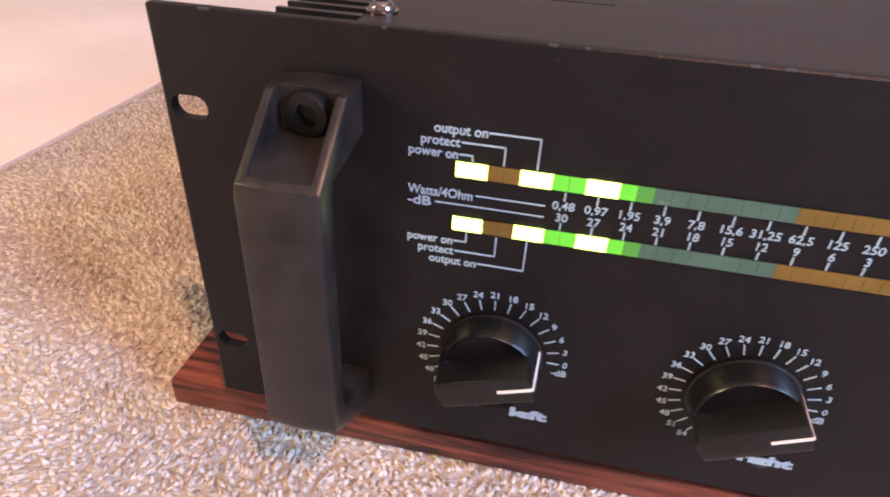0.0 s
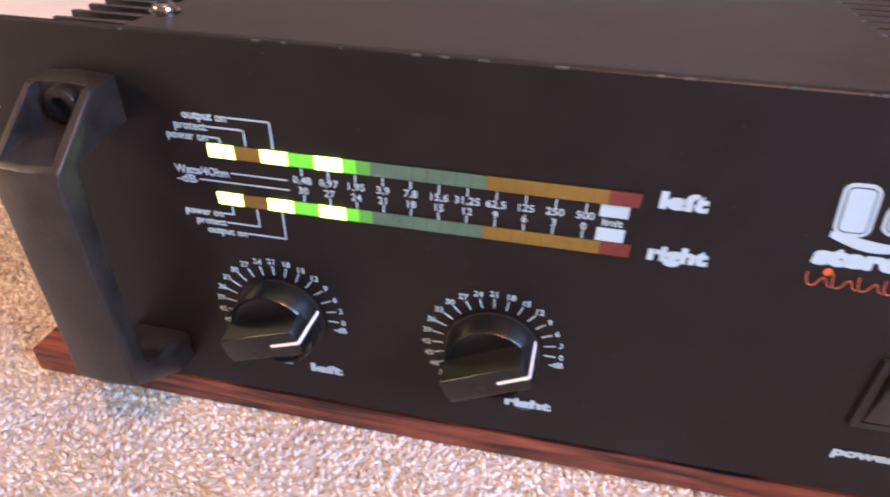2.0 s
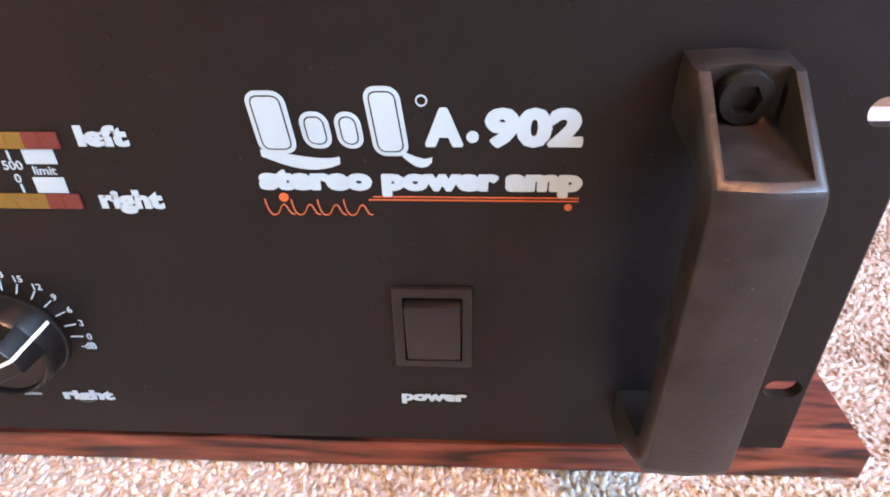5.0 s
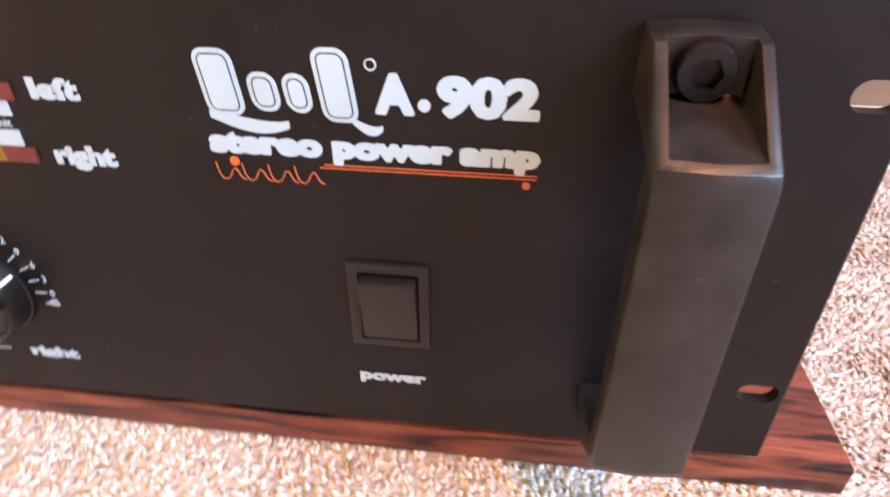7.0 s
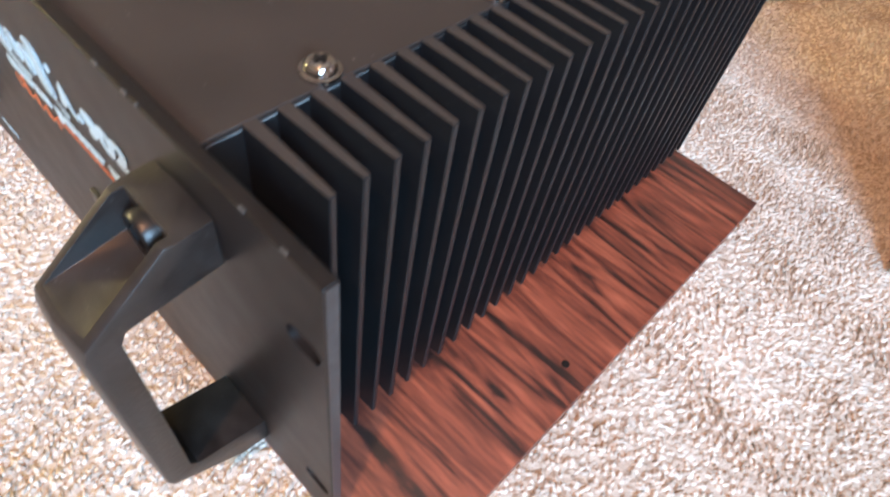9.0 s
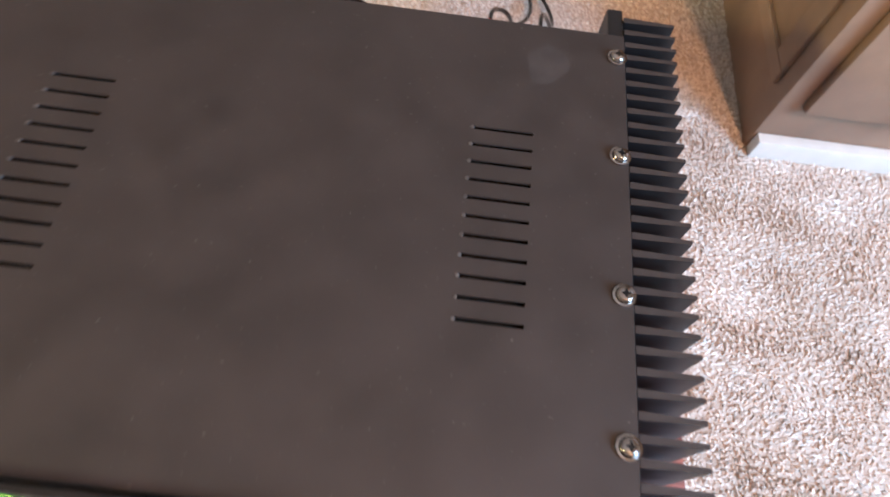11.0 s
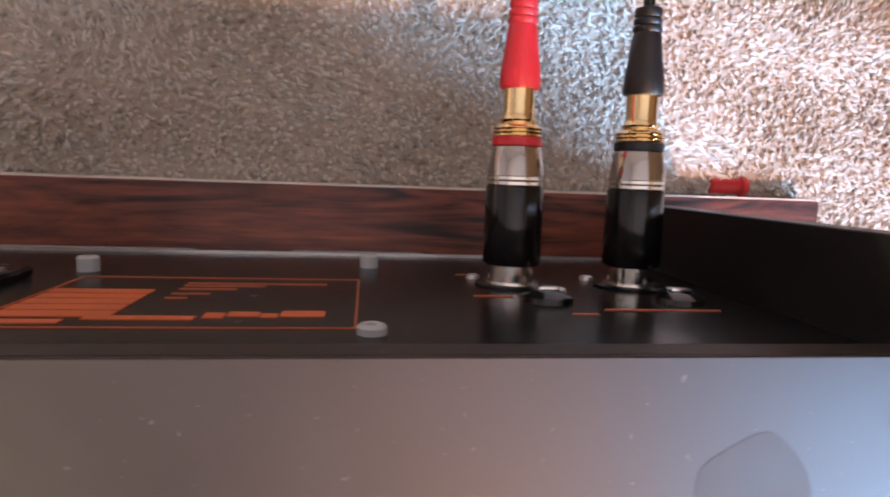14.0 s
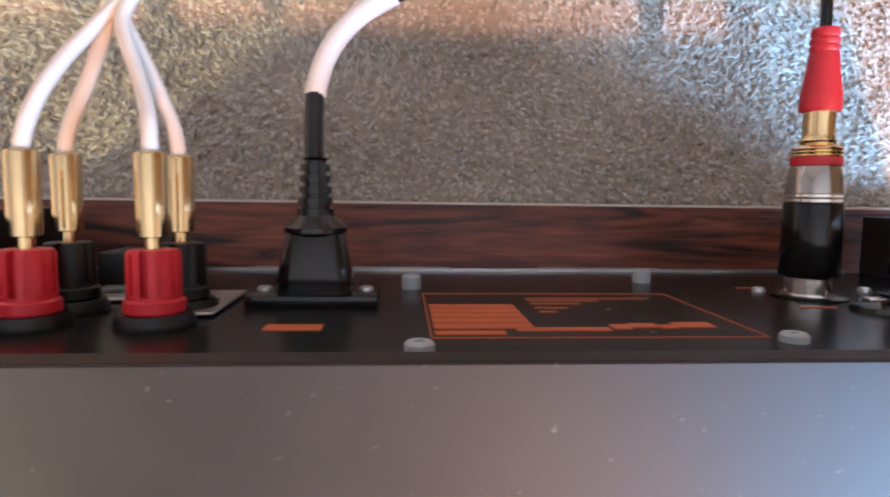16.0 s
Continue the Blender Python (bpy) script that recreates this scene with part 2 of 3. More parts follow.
def cut(bm, cutters, round_by=0.0):
    """The solid bm with the solids in cutters taken away."""
    base = new("tmp", finish(bm, False))
    tools = []
    for c in cutters:
        tool = new("tmp_tool", finish(c, False))
        mod = base.modifiers.new("cut", "BOOLEAN")
        mod.operation, mod.object, mod.solver = "DIFFERENCE", tool, "EXACT"
        tools.append(tool)
    if round_by:
        bev = base.modifiers.new("round", "BEVEL")
        bev.width, bev.segments, bev.limit_method, bev.angle_limit = round_by, 3, "ANGLE", radians(30)
    me = evaluated(base)
    for t in tools:
        bpy.data.objects.remove(t)
    for p in me.polygons:
        p.use_smooth = True
    me.set_sharp_from_angle(angle=radians(35))
    return me


def tube(points, radius, segs=12, closed_ends=True):
    """A round cable along smooth points."""
    cu = bpy.data.curves.new("tmp", "CURVE")
    cu.dimensions, cu.bevel_depth, cu.bevel_resolution, cu.use_fill_caps = "3D", radius, max(1, segs // 4), closed_ends
    sp = cu.splines.new("NURBS")
    sp.points.add(len(points) - 1)
    for q, p in zip(sp.points, points):
        q.co = (*p, 1)
    sp.use_endpoint_u, sp.order_u, sp.resolution_u = True, 4, 6
    me = evaluated(new("tmp", cu))
    for p in me.polygons:
        p.use_smooth = True
    return me


def text_mesh(words, size, x, z, y=-0.0004, align="LEFT", bold=0.0, stretch=1.0, turn=0.0, back=False, width=None):
    """Flat print on an upright face; width stretches it to that many metres."""
    cu = bpy.data.curves.new("tmp", "FONT")
    cu.body, cu.size, cu.align_x, cu.align_y, cu.offset, cu.extrude = words, size, align, "CENTER", bold, 0.00005
    cu.resolution_u = 3
    me = evaluated(new("tmp", cu))
    xs = [v.co.x for v in me.vertices]
    span = max(xs) - min(xs)
    k = stretch if width is None else width / span
    lo = min(xs) if width is not None else 0
    side = -1 if back else 1
    m = Matrix.Translation((x, y, z)) @ Matrix.Rotation(-turn, 4, "Y") @ Matrix(((side * k, 0, 0, -lo * k * side), (0, 0, -side, 0), (0, 1, 0, 0), (0, 0, 0, 1)))
    me.transform(m)
    return me


def join(meshes):
    bm = bmesh.new()
    for me in meshes:
        bm.from_mesh(me)
        bpy.data.meshes.remove(me)
    out = bpy.data.meshes.new("mesh")
    bm.to_mesh(out)
    bm.free()
    return out


def fat_text(words, size, x, z, d, bold, width):
    """Heavy print: the same word laid over itself in a ring of small shifts."""
    bm = bmesh.new()
    for k in range(6):
        me = text_mesh(words, size, x + d * math.cos(k * math.pi / 3), z + d * math.sin(k * math.pi / 3), y=-0.0003 - 0.00001 * k, bold=bold, width=width)
        bm.from_mesh(me)
        bpy.data.meshes.remove(me)
    bmesh.ops.remove_doubles(bm, verts=bm.verts[:], dist=1e-7)
    base, tool = new("tmp", finish(bm, False)), new("tmp_tool", finish(box(-0.1, 1.0, 0.5, 0.6, -1.0, 1.0), False))
    mod = base.modifiers.new("cut", "BOOLEAN")
    mod.operation, mod.object, mod.solver, mod.use_self = "DIFFERENCE", tool, "EXACT", True
    out = evaluated(base)
    bpy.data.objects.remove(tool)
    return [out]


def flat(x0, x1, z0, z1, y=-0.0004, bm=None):
    return box(x0, x1, y, y + 0.0003, z0, z1, bm=bm)


# ---- the room ----
GROUND = -0.0145
X0, X1, Y0, Y1, H = -2.2, 1.62, -1.9, 2.0, 2.4
part("floor", box(X0 - 0.1, X1 + 0.1, Y0 - 0.1, Y1 + 0.1, GROUND - 0.13, GROUND - 0.0019), CARPET_BASE)
tagged(bpy.data.objects["floor"], "beige cut-pile carpet floor", "floor", kind="structure")
for name, b in (("wall_north", (X0 - 0.1, X1 + 0.1, Y1, Y1 + 0.1)), ("wall_south", (X0 - 0.1, X1 + 0.1, Y0 - 0.1, Y0)),
                ("wall_west", (X0 - 0.1, X0, Y0, Y1))):
    tagged(part(name, box(*b, GROUND - 0.006, H), WALL), "cream painted room wall", "wall", kind="structure")
east = cut(box(X1, X1 + 0.1, Y0, Y1, GROUND - 0.006, H), [box(X1 - 0.1, X1 + 0.2, -1.15, -0.19, 0.6, 1.46)])
tagged(part("wall_east", east, WALL), "cream painted room wall with a window", "wall", kind="structure")
tagged(part("ceiling", box(X0 - 0.1, X1 + 0.1, Y0 - 0.1, Y1 + 0.1, H, H + 0.1), CEIL), "plain white ceiling", "ceiling", kind="structure")

# carpet pile: leaning twisted tufts, joined
def pile():
    rng = np.random.default_rng(5)

    def scatter(x0, x1, y0, y1, step):
        gx, gy = np.meshgrid(np.arange(x0, x1, step), np.arange(y0, y1, step))
        return np.stack([(g + rng.uniform(-0.5, 0.5, g.shape) * step).ravel() for g in (gx, gy)] + [np.full(gx.size, step)])

    # close rows behind and before the board, wider ones farther off
    x, y, step = np.concatenate([scatter(-0.30, 0.40, 0.314, 0.52, 0.0026), scatter(-0.40, 0.40, -0.16, 0.008, 0.0028), scatter(-0.53, 0.62, -0.42, -0.16, 0.0036),
                                 scatter(-0.53, 0.62, 0.52, 0.92, 0.0036), scatter(-0.53, -0.264, 0.008, 0.52, 0.0034), scatter(0.272, 0.62, 0.008, 0.52, 0.0032),
                                 scatter(-0.53, -0.40, -0.16, 0.008, 0.0034), scatter(0.40, 0.62, -0.16, 0.008, 0.0034)], 1)
    keep = ~((x > -0.264) & (x < 0.272) & (y > 0.008) & (y < 0.314))
    x, y, step = x[keep], y[keep], step[keep]
    n = len(x)
    lean = rng.normal(0, 0.0024, (n, 2))
    # trodden patches: the pile leans together over a few centimetres
    for k in range(10):
        a, wave = rng.uniform(0, 6.28, 3), rng.uniform(35, 130)
        lean += (0.0011 * np.sin(wave * (x * math.cos(a[0]) + y * math.sin(a[0])) + a[1]))[:, None] * np.array([math.cos(a[2]), math.sin(a[2])])
    tall = rng.uniform(0.0062, 0.0076, n)
    wide = rng.uniform(0.42, 0.66, n) * step
    spin = rng.uniform(0, 6.28, n)
    verts = np.empty((n, 9, 3))
    for ring, (h, w) in enumerate(((0.0, 0.8), (0.62, 1.0))):
        for k in range(4):
            a = spin + k * math.pi / 2 + ring * 0.5
            verts[:, ring * 4 + k] = np.stack([x + lean[:, 0] * h + wide * w * np.cos(a), y + lean[:, 1] * h + wide * w * np.sin(a), GROUND - 0.0065 + tall * h], 1)
    verts[:, 8] = np.stack([x + lean[:, 0] * 1.2, y + lean[:, 1] * 1.2, GROUND - 0.0065 + tall], 1)
    cell = [(k, (k + 1) % 4, 4 + (k + 1) % 4, 4 + k) for k in range(4)]
    caps = [(4 + k, 4 + (k + 1) % 4, 8) for k in range(4)]
    base = (np.arange(n) * 9)[:, None]
    loops = np.concatenate([base + np.array(cell).ravel(), base + np.array(caps).ravel()], 1).ravel()
    sizes = np.tile([4] * 4 + [3] * 4, n)
    me = bpy.data.meshes.new("carpet_pile")
    me.vertices.add(n * 9)
    me.vertices.foreach_set("co", verts.ravel())
    me.loops.add(len(loops))
    me.loops.foreach_set("vertex_index", loops.astype(np.int32))
    me.polygons.add(len(sizes))
    me.polygons.foreach_set("loop_start", np.concatenate([[0], np.cumsum(sizes)[:-1]]).astype(np.int32))
    me.polygons.foreach_set("use_smooth", np.ones(len(sizes), bool))
    me.update(calc_edges=True)
    me.validate()
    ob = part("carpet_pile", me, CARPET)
    return tagged(ob, "thick twisted beige carpet pile", "carpet", kind="stuff")


pile()

# ---- wooden board ----
BX0, BX1, BY0, BY1 = -0.2712, 0.2770, 0.0025, 0.3205
board = thing("wooden_base_board", "rosewood laminate board lying on the carpet", "board", (0, 0, GROUND))
top = part("board_panel", box(BX0, BX1, BY0, BY1, 0, 0.0145, 0.0008), WOOD, board)
part("edge_strip", box(BX0 + 0.001, BX1 - 0.001, BY1 - 0.0002, BY1 + 0.0008, 0.0008, 0.0137), CLEAR_JACKET, board, "pale worn edge strip")
for px_, py_ in ((-0.253, 0.045), (0.262, 0.13)):
    part("screw_hole", lathe([(0.0141, 0.0021), (0.0149, 0.0021)], 14, "z", (px_, py_, 0)), SCREW_BLACK, board, "dark plugged screw hole")

# ---- amplifier ----
ZB, ZT, ZC = 0.0050, 0.1688, 0.1615
REAR_Y = 0.2915
amp = thing("power_amplifier", "black rack-mount stereo power amplifier on a wooden board", "amplifier")


def slot_cutter(x, z):
    """An oblong mounting hole."""
    return [lathe([(-0.01, 0.0041), (0.02, 0.0041)], 20, "y", (x - 0.0024, 0, z)), lathe([(-0.01, 0.0041), (0.02, 0.0041)], 20, "y", (x + 0.0024, 0, z)),
            box(x - 0.0024, x + 0.0024, -0.01, 0.02, z - 0.0041, z + 0.0041)]


cutters = []
for sx in (-1, 1):
    for sz in (0.0363, 0.1369):
        cutters += slot_cutter(sx * 0.2328, sz)
cutters.append(box(0.0995, 0.1234, -0.01, 0.02, 0.0460, 0.0773))
panel = part("front_panel", cut(box(-0.2413, 0.2413, 0.0, 0.0042, ZB, ZT, 0.0005, 1), cutters), PANEL, amp)
# bare worn edges along the top
rng = random.Random(3)
for k in range(26):
    x = rng.uniform(-0.23, 0.23)
    w = rng.uniform(0.0006, 0.004)
    part("edge_chip", box(x, x + w, -0.0001, 0.0006, ZT - 0.0006, ZT + 0.0001), EDGE, panel)
# thin grey strip on each side edge of the panel
for side in (-1, 1):
    part("panel_edge", box(min(0.2412 * side, 0.24155 * side), max(0.2412 * side, 0.24155 * side), 0.0005, 0.0037, ZB + 0.0006, ZT - 0.0006), EDGE_DARK, panel, "grey edge strip of the panel")
part("chassis", box(-0.1768, 0.1768, 0.0046, REAR_Y - 0.0024, 0.0105, ZC - 0.0160), REAR, amp)


def vents():
    """The top sheet, with two rows of eleven slots through it."""
    slots = []
    for a, b in ((-0.133, -0.0992), (0.0992, 0.133)):
        for k in range(11):
            y = 0.0967 + 0.01131 * k
            slots.append(box(a, b, y - 0.00125, y + 0.00125, ZC - 0.01, ZC + 0.01))
    return cut(box(-0.1865, 0.1865, 0.0062, 0.2935, ZC - 0.0016, ZC, 0.0003, 1), slots)


SMEAR = (0.139, 0.262)
cover = part("top_cover", vents(), COVER, amp)
# small raised pale dot at the left end of each slot
for a in (-0.1330, 0.0992):
    for k in range(11):
        part("slot_end_dot", lathe([(-0.0004, 0.0012), (0.0002, 0.0011), (0.0004, 0.0006)], 12, "z", (a - 0.0004, 0.0967 + 0.01131 * k, ZC)), EDGE, cover, "small pale dot at the left end of a slot")
part("front_flange", box(-0.1765, 0.1765, 0.0063, 0.0079, ZC - 0.0120, ZC - 0.0017), COVER, cover)
# a dull hand smear on the sheet
smear = bmesh.new()
ring = [smear.verts.new((SMEAR[0] + (0.0125 + 0.0018 * math.sin(3 * a + 1)) * math.cos(a), SMEAR[1] + (0.0150 + 0.0022 * math.sin(2 * a)) * math.sin(a), ZC + 0.00006)) for a in [2 * math.pi * k / 40 for k in range(40)]]
smear.faces.new(ring)
part("hand_smear", smear, SMEAR_FILM, cover, "dull pale smear on the paint")
part("rear_lip", box(-0.1765, 0.1765, 0.2917, 0.2935, ZC - 0.009, ZC - 0.0017), COVER, cover)


def fin_mesh(side):
    bm = bmesh.new()
    a, b = 0.1868 * side, 0.2190 * side
    zs = (0.0105, ZC)
    vs = []
    for z in zs:
        vs.append([bm.verts.new(c) for c in ((a, -0.0021, z), (a, 0.0021, z), (b, 0.0011, z), (b, -0.0011, z))])
    for k in range(4):
        bm.faces.new((vs[0][k], vs[0][(k + 1) % 4], vs[1][(k + 1) % 4], vs[1][k]))
    bm.faces.new(vs[0][::-1])
    bm.faces.new(vs[1])
    bmesh.ops.bevel(bm, geom=[e for e in bm.edges if abs(e.verts[0].co.x) > 0.218 * 0.99 and abs(e.verts[1].co.x) > 0.218 * 0.99], offset=0.0004, segments=1, affect="EDGES")
    return finish(bm)


for side in (-1, 1):
    sink = part("heat_sink", box(min(0.1769 * side, 0.1867 * side), max(0.1769 * side, 0.1867 * side), 0.0046, 0.3176, 0.0105, ZC - 0.0018, 0.0004, 1), FIN, amp)
    me = fin_mesh(side)
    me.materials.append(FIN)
    me.materials.append(FIN_TOP_LIT)
    # upward faces take the paler tone, as if lit from above
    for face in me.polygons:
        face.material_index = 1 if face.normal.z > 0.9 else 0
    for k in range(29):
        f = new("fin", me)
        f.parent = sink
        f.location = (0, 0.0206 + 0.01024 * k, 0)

SCREW_PROFILE = [(0.0, 0.0058), (0.0012, 0.0060), (0.0014, 0.0048), (0.0022, 0.0047), (0.0036, 0.0040), (0.0042, 0.0030), (0.0042, 0.0013), (0.0026, 0.0011)]
for side in (-1, 1):
    for y in (0.0468, 0.1190, 0.2021, 0.2743):
        s = part("cover_screw", lathe(SCREW_PROFILE, 24, "z", (0, 0, 0)), GUNMETAL, amp, "dark nickel pan-head screw with washer")
        s.location = (0.1815 * side, y, ZC)
        sl = bmesh.new()
        box(-0.0022, 0.0022, -0.0005, 0.0005, 0.0040, 0.0045, bm=sl)
        box(-0.0005, 0.0005, -0.0022, 0.0022, 0.0040, 0.0046, bm=sl)
        part("cross_recess", sl, SCREW_BLACK, s)


def handle_mesh():
    """A chunky carrying handle with a screw pocket in each slope."""
    outer = [(0.0, 0.1528), (-0.0130, 0.1515), (-0.0365, 0.1328), (-0.0378, 0.1290), (-0.0378, 0.0412), (-0.0365, 0.0374), (-0.0130, 0.0215), (0.0, 0.0195),
             (0.0, 0.0345), (-0.0265, 0.0412), (-0.0288, 0.0446), (-0.0288, 0.1285), (-0.0270, 0.1322), (0.0, 0.1360)]
    bm = prism(outer, -0.0127, 0.0127)
    rim = [e for e in bm.edges if abs(e.verts[0].co.x - e.verts[1].co.x) < 1e-6 and all(v.co.y < -0.012 and (v.co.y < -0.03 or v.co.z > 0.14 or v.co.z < 0.03) for v in e.verts)]
    bmesh.ops.bevel(bm, geom=rim, offset=0.0013, segments=2, profile=0.5, affect="EDGES")
    # a low ridge down the middle of the bar and over the top
    bmesh.ops.bisect_plane(bm, geom=bm.verts[:] + bm.edges[:] + bm.faces[:], plane_co=(0, 0, 0), plane_no=(1, 0, 0), dist=1e-6)
    for v in bm.verts:
        if abs(v.co.x) < 1e-5:
            if v.co.y < -0.030:
                v.co.y -= 0.0010
            if v.co.z > 0.1490:
                v.co.z += 0.0008
    up = prism([(-0.0095, 0.1505), (-0.0110, 0.1580), (-0.045, 0.1580), (-0.0450, 0.1335), (-0.0335, 0.1345), (-0.0095, 0.1392)], -0.0096, 0.0096)
    dn = prism([(-0.0095, 0.0236), (-0.0110, 0.0156), (-0.045, 0.0156), (-0.0450, 0.0380), (-0.0335, 0.0370), (-0.0095, 0.0334)], -0.0096, 0.0096)
    return cut(bm, [up, dn], 0.0010)


hm = handle_mesh()
for side, cx in ((-1, -0.1864), (1, 0.1886)):
    h = part("handle", hm, HANDLE, amp, "chunky black plastic carrying handle")
    h.location = (cx, -0.0002, 0)
    for z in (0.1449, 0.0285):
        s = part("socket_screw", cut(lathe([(-0.0094, 0.0068), (-0.0125, 0.0068), (-0.0135, 0.0062), (-0.0136, 0.0020)], 28, "y", (0, 0, z)), [lathe([(-0.02, 0.0038), (-0.0108, 0.0038)], 6, "y", (0, 0, z))]), SCREW_BLACK, h, "black hexagon socket screw")

# ---- level meters ----
for zlo, zhi, lit in ((0.1258, 0.1308, (0, 1, 4, 5, 8, 9)), (0.1063, 0.1112, (0, 1, 4, 5, 8, 9))):
    meter = part("level_meter", box(-0.1439, 0.0068, -0.0003, 0.0012, zlo - 0.0001, zhi + 0.0001), SWITCH, amp, "row of square level lamps")
    edges = [-0.1437 + 0.00502 * k for k in range(31)]
    for k in range(30):
        mat = LED_ON if k in lit else LED_AMBER if k in (2, 3) or 20 <= k < 28 else LED_RED if k >= 28 else LED_PART if k in (6, 7, 10) else LED_DIM if k == 11 else LED_OFF
        part("lamp_segment", box(edges[k] + 0.00006, edges[k + 1] - 0.00006, -0.0008, 0.0002, zlo, zhi), mat, meter)


def print_on(name, meshes, ink, label=""):
    return part(name, join(meshes), ink, panel, label)


def rule(x0, z0, x1, z1, w=0.0005):
    """A printed line, level or upright."""
    h = w / 2
    return finish(flat(min(x0, x1) - h, max(x0, x1) + h, min(z0, z1) - h, max(z0, z1) + h), False)


SM = 0.0036
for words, x, z, corner, end in (("output on", -0.1511, 0.1411, -0.1187, 0.1316), ("protect", -0.1551, 0.1370, -0.1289, 0.1314), ("power on", -0.1589, 0.1330, -0.1387, 0.1313)):
    w = {"output on": 0.0165, "protect": 0.0123, "power on": 0.0157}[words]
    print_on("printed_text", [text_mesh(words, SM * 1.25, x, z, bold=0.00008, width=w)], INK)
    print_on("printed_line", [rule(x + w + 0.0006, z + 0.0002, corner, z + 0.0002), rule(corner, z + 0.0002, corner, end)], INK)
for words, x, z, corner, end in (("power on", -0.1588, 0.1015, -0.1388, 0.1050), ("protect", -0.1550, 0.0975, -0.1288, 0.1050), ("output on", -0.1511, 0.0935, -0.1187, 0.1050)):
    w = {"output on": 0.0163, "protect": 0.0123, "power on": 0.0155}[words]
    print_on("printed_text", [text_mesh(words, SM * 1.25, x, z, bold=0.00008, width=w)], INK)
    print_on("printed_line", [rule(x + w + 0.0006, z + 0.0002, corner, z + 0.0002), rule(corner, z + 0.0002, corner, end)], INK)
print_on("printed_text", [text_mesh("Watts/4Ohm", SM * 1.3, -0.1590, 0.1192, bold=0.00008, width=0.0213)], INK)
print_on("printed_text", [text_mesh("-dB", SM * 1.3, -0.1590, 0.1153, bold=0.00008, width=0.0078)], INK)
print_on("printed_line", [rule(-0.1365, 0.1196, -0.1149, 0.1196, 0.0004), rule(-0.1497, 0.1156, -0.1149, 0.1156, 0.0004)], INK)
watts = ["0,48", "0,97", "1,95", "3,9", "7,8", "15,6", "31,25", "62,5", "125", "250", "500"]
for k, w in enumerate(watts):
    x = -0.1091 + 0.00995 * k
    print_on("printed_number", [text_mesh(w, SM * 1.12, x, 0.1203, align="CENTER", bold=0.00005, stretch=1.02)], INK)
    print_on("printed_number", [text_mesh(str(30 - 3 * k), SM * 1.12, x, 0.1161, align="CENTER", bold=0.00005)], INK)
    print_on("printed_line", [rule(x, 0.1223, x, 0.1249), rule(x, 0.1117, x, 0.1140)], INK)
print_on("printed_block", [finish(flat(-0.0052, 0.0041, 0.1209, 0.1258), False), finish(flat(-0.0052, 0.0041, 0.1115, 0.1165), False)], INK)
print_on("printed_text", [text_mesh("limit", SM * 1.1, -0.0006, 0.1187, align="CENTER", bold=0.00005)], INK)
print_on("printed_text", [text_mesh("left", 0.0078, 0.0125, 0.1293, bold=0.00048, width=0.0150)], INK)
print_on("printed_text", [text_mesh("right", 0.0078, 0.0128, 0.1092, bold=0.00048, width=0.0195)], INK)

# ---- level knobs ----


def knob(cx, cz, word, wx, ww, turn):
    for k in range(19):
        a = radians(0.5 + 13.1 * k)
        c, s = math.cos(a), math.sin(a)
        print_on("dial_number", [text_mesh(str(3 * k), 0.0037, cx + 0.0271 * c, cz + 0.0271 * s, align="CENTER", bold=0.00006)], INK)
        me = finish(flat(0.0205, 0.0248, -0.00022, 0.00022), False)
        me.transform(Matrix.Translation((cx, 0, cz)) @ Matrix.Rotation(-a, 4, "Y"))
        print_on("dial_mark", [me], INK)
    print_on("printed_text", [text_mesh("-dB", 0.0040, cx + 0.0255, cz - 0.0040, align="CENTER", bold=0.0001)], INK)
    print_on("printed_text", [text_mesh(word, 0.0062, wx, 0.0256, bold=0.00036, width=ww)], INK)
    print_on("printed_mark", [finish(flat(wx - 0.0150, wx - 0.0085, 0.0252, 0.0262), False)], INK_DIM)
    body = part("volume_knob", lathe([(0, 0.0190), (-0.0010, 0.0190), (-0.0014, 0.0184), (-0.0100, 0.0180), (-0.0112, 0.0172), (-0.0108, 0.0164), (-0.0098, 0.0158), (-0.0094, 0.0)], 56), KNOB, amp, "black rotary knob with a raised grip bar and white pointer")
    body.matrix_local = Matrix.Translation((cx, -0.0003, cz)) @ Matrix.Rotation(-radians(turn), 4, "Y")
    # grip bar: a disc segment across the knob
    bm = bmesh.new()
    ring = [(0.0179 * math.cos(a), 0.0179 * math.sin(a)) for a in [radians(-20 + 40 * k / 12) for k in range(13)] + [radians(160 + 40 * k / 12) for k in range(13)]]
    n = len(ring)
    lo = [bm.verts.new((x, -0.0085, z * 1.10)) for x, z in ring]
    hi = [bm.verts.new((x * 0.975, -0.0206, z * 0.92)) for x, z in ring]
    for k in range(n):
        bm.faces.new((lo[k], lo[(k + 1) % n], hi[(k + 1) % n], hi[k]))
    cap_face = bm.faces.new(hi)
    bm.faces.new(lo[::-1])
    bmesh.ops.recalc_face_normals(bm, faces=bm.faces[:])
    bmesh.ops.bevel(bm, geom=list(cap_face.edges), offset=0.0005, segments=2, profile=0.5, affect="EDGES")
    part("grip_bar", bm, KNOB, body)
    line = box(0.0050, 0.0172, -0.0209, -0.0205, -0.0006, 0.0006)
    own = box(-0.0002, 0.0003, -0.0206, -0.0020, -0.0006, 0.0006)
    for v in own.verts:
        v.co.x += 0.0180 + 0.0005 * (v.co.y + 0.0085) / 0.0121
    merge(own, line)
    part("pointer_line", line, WHITE_LINE, body, "white painted pointer line")


knob(-0.1256, 0.0545, "left", -0.1158, 0.0148, 20)
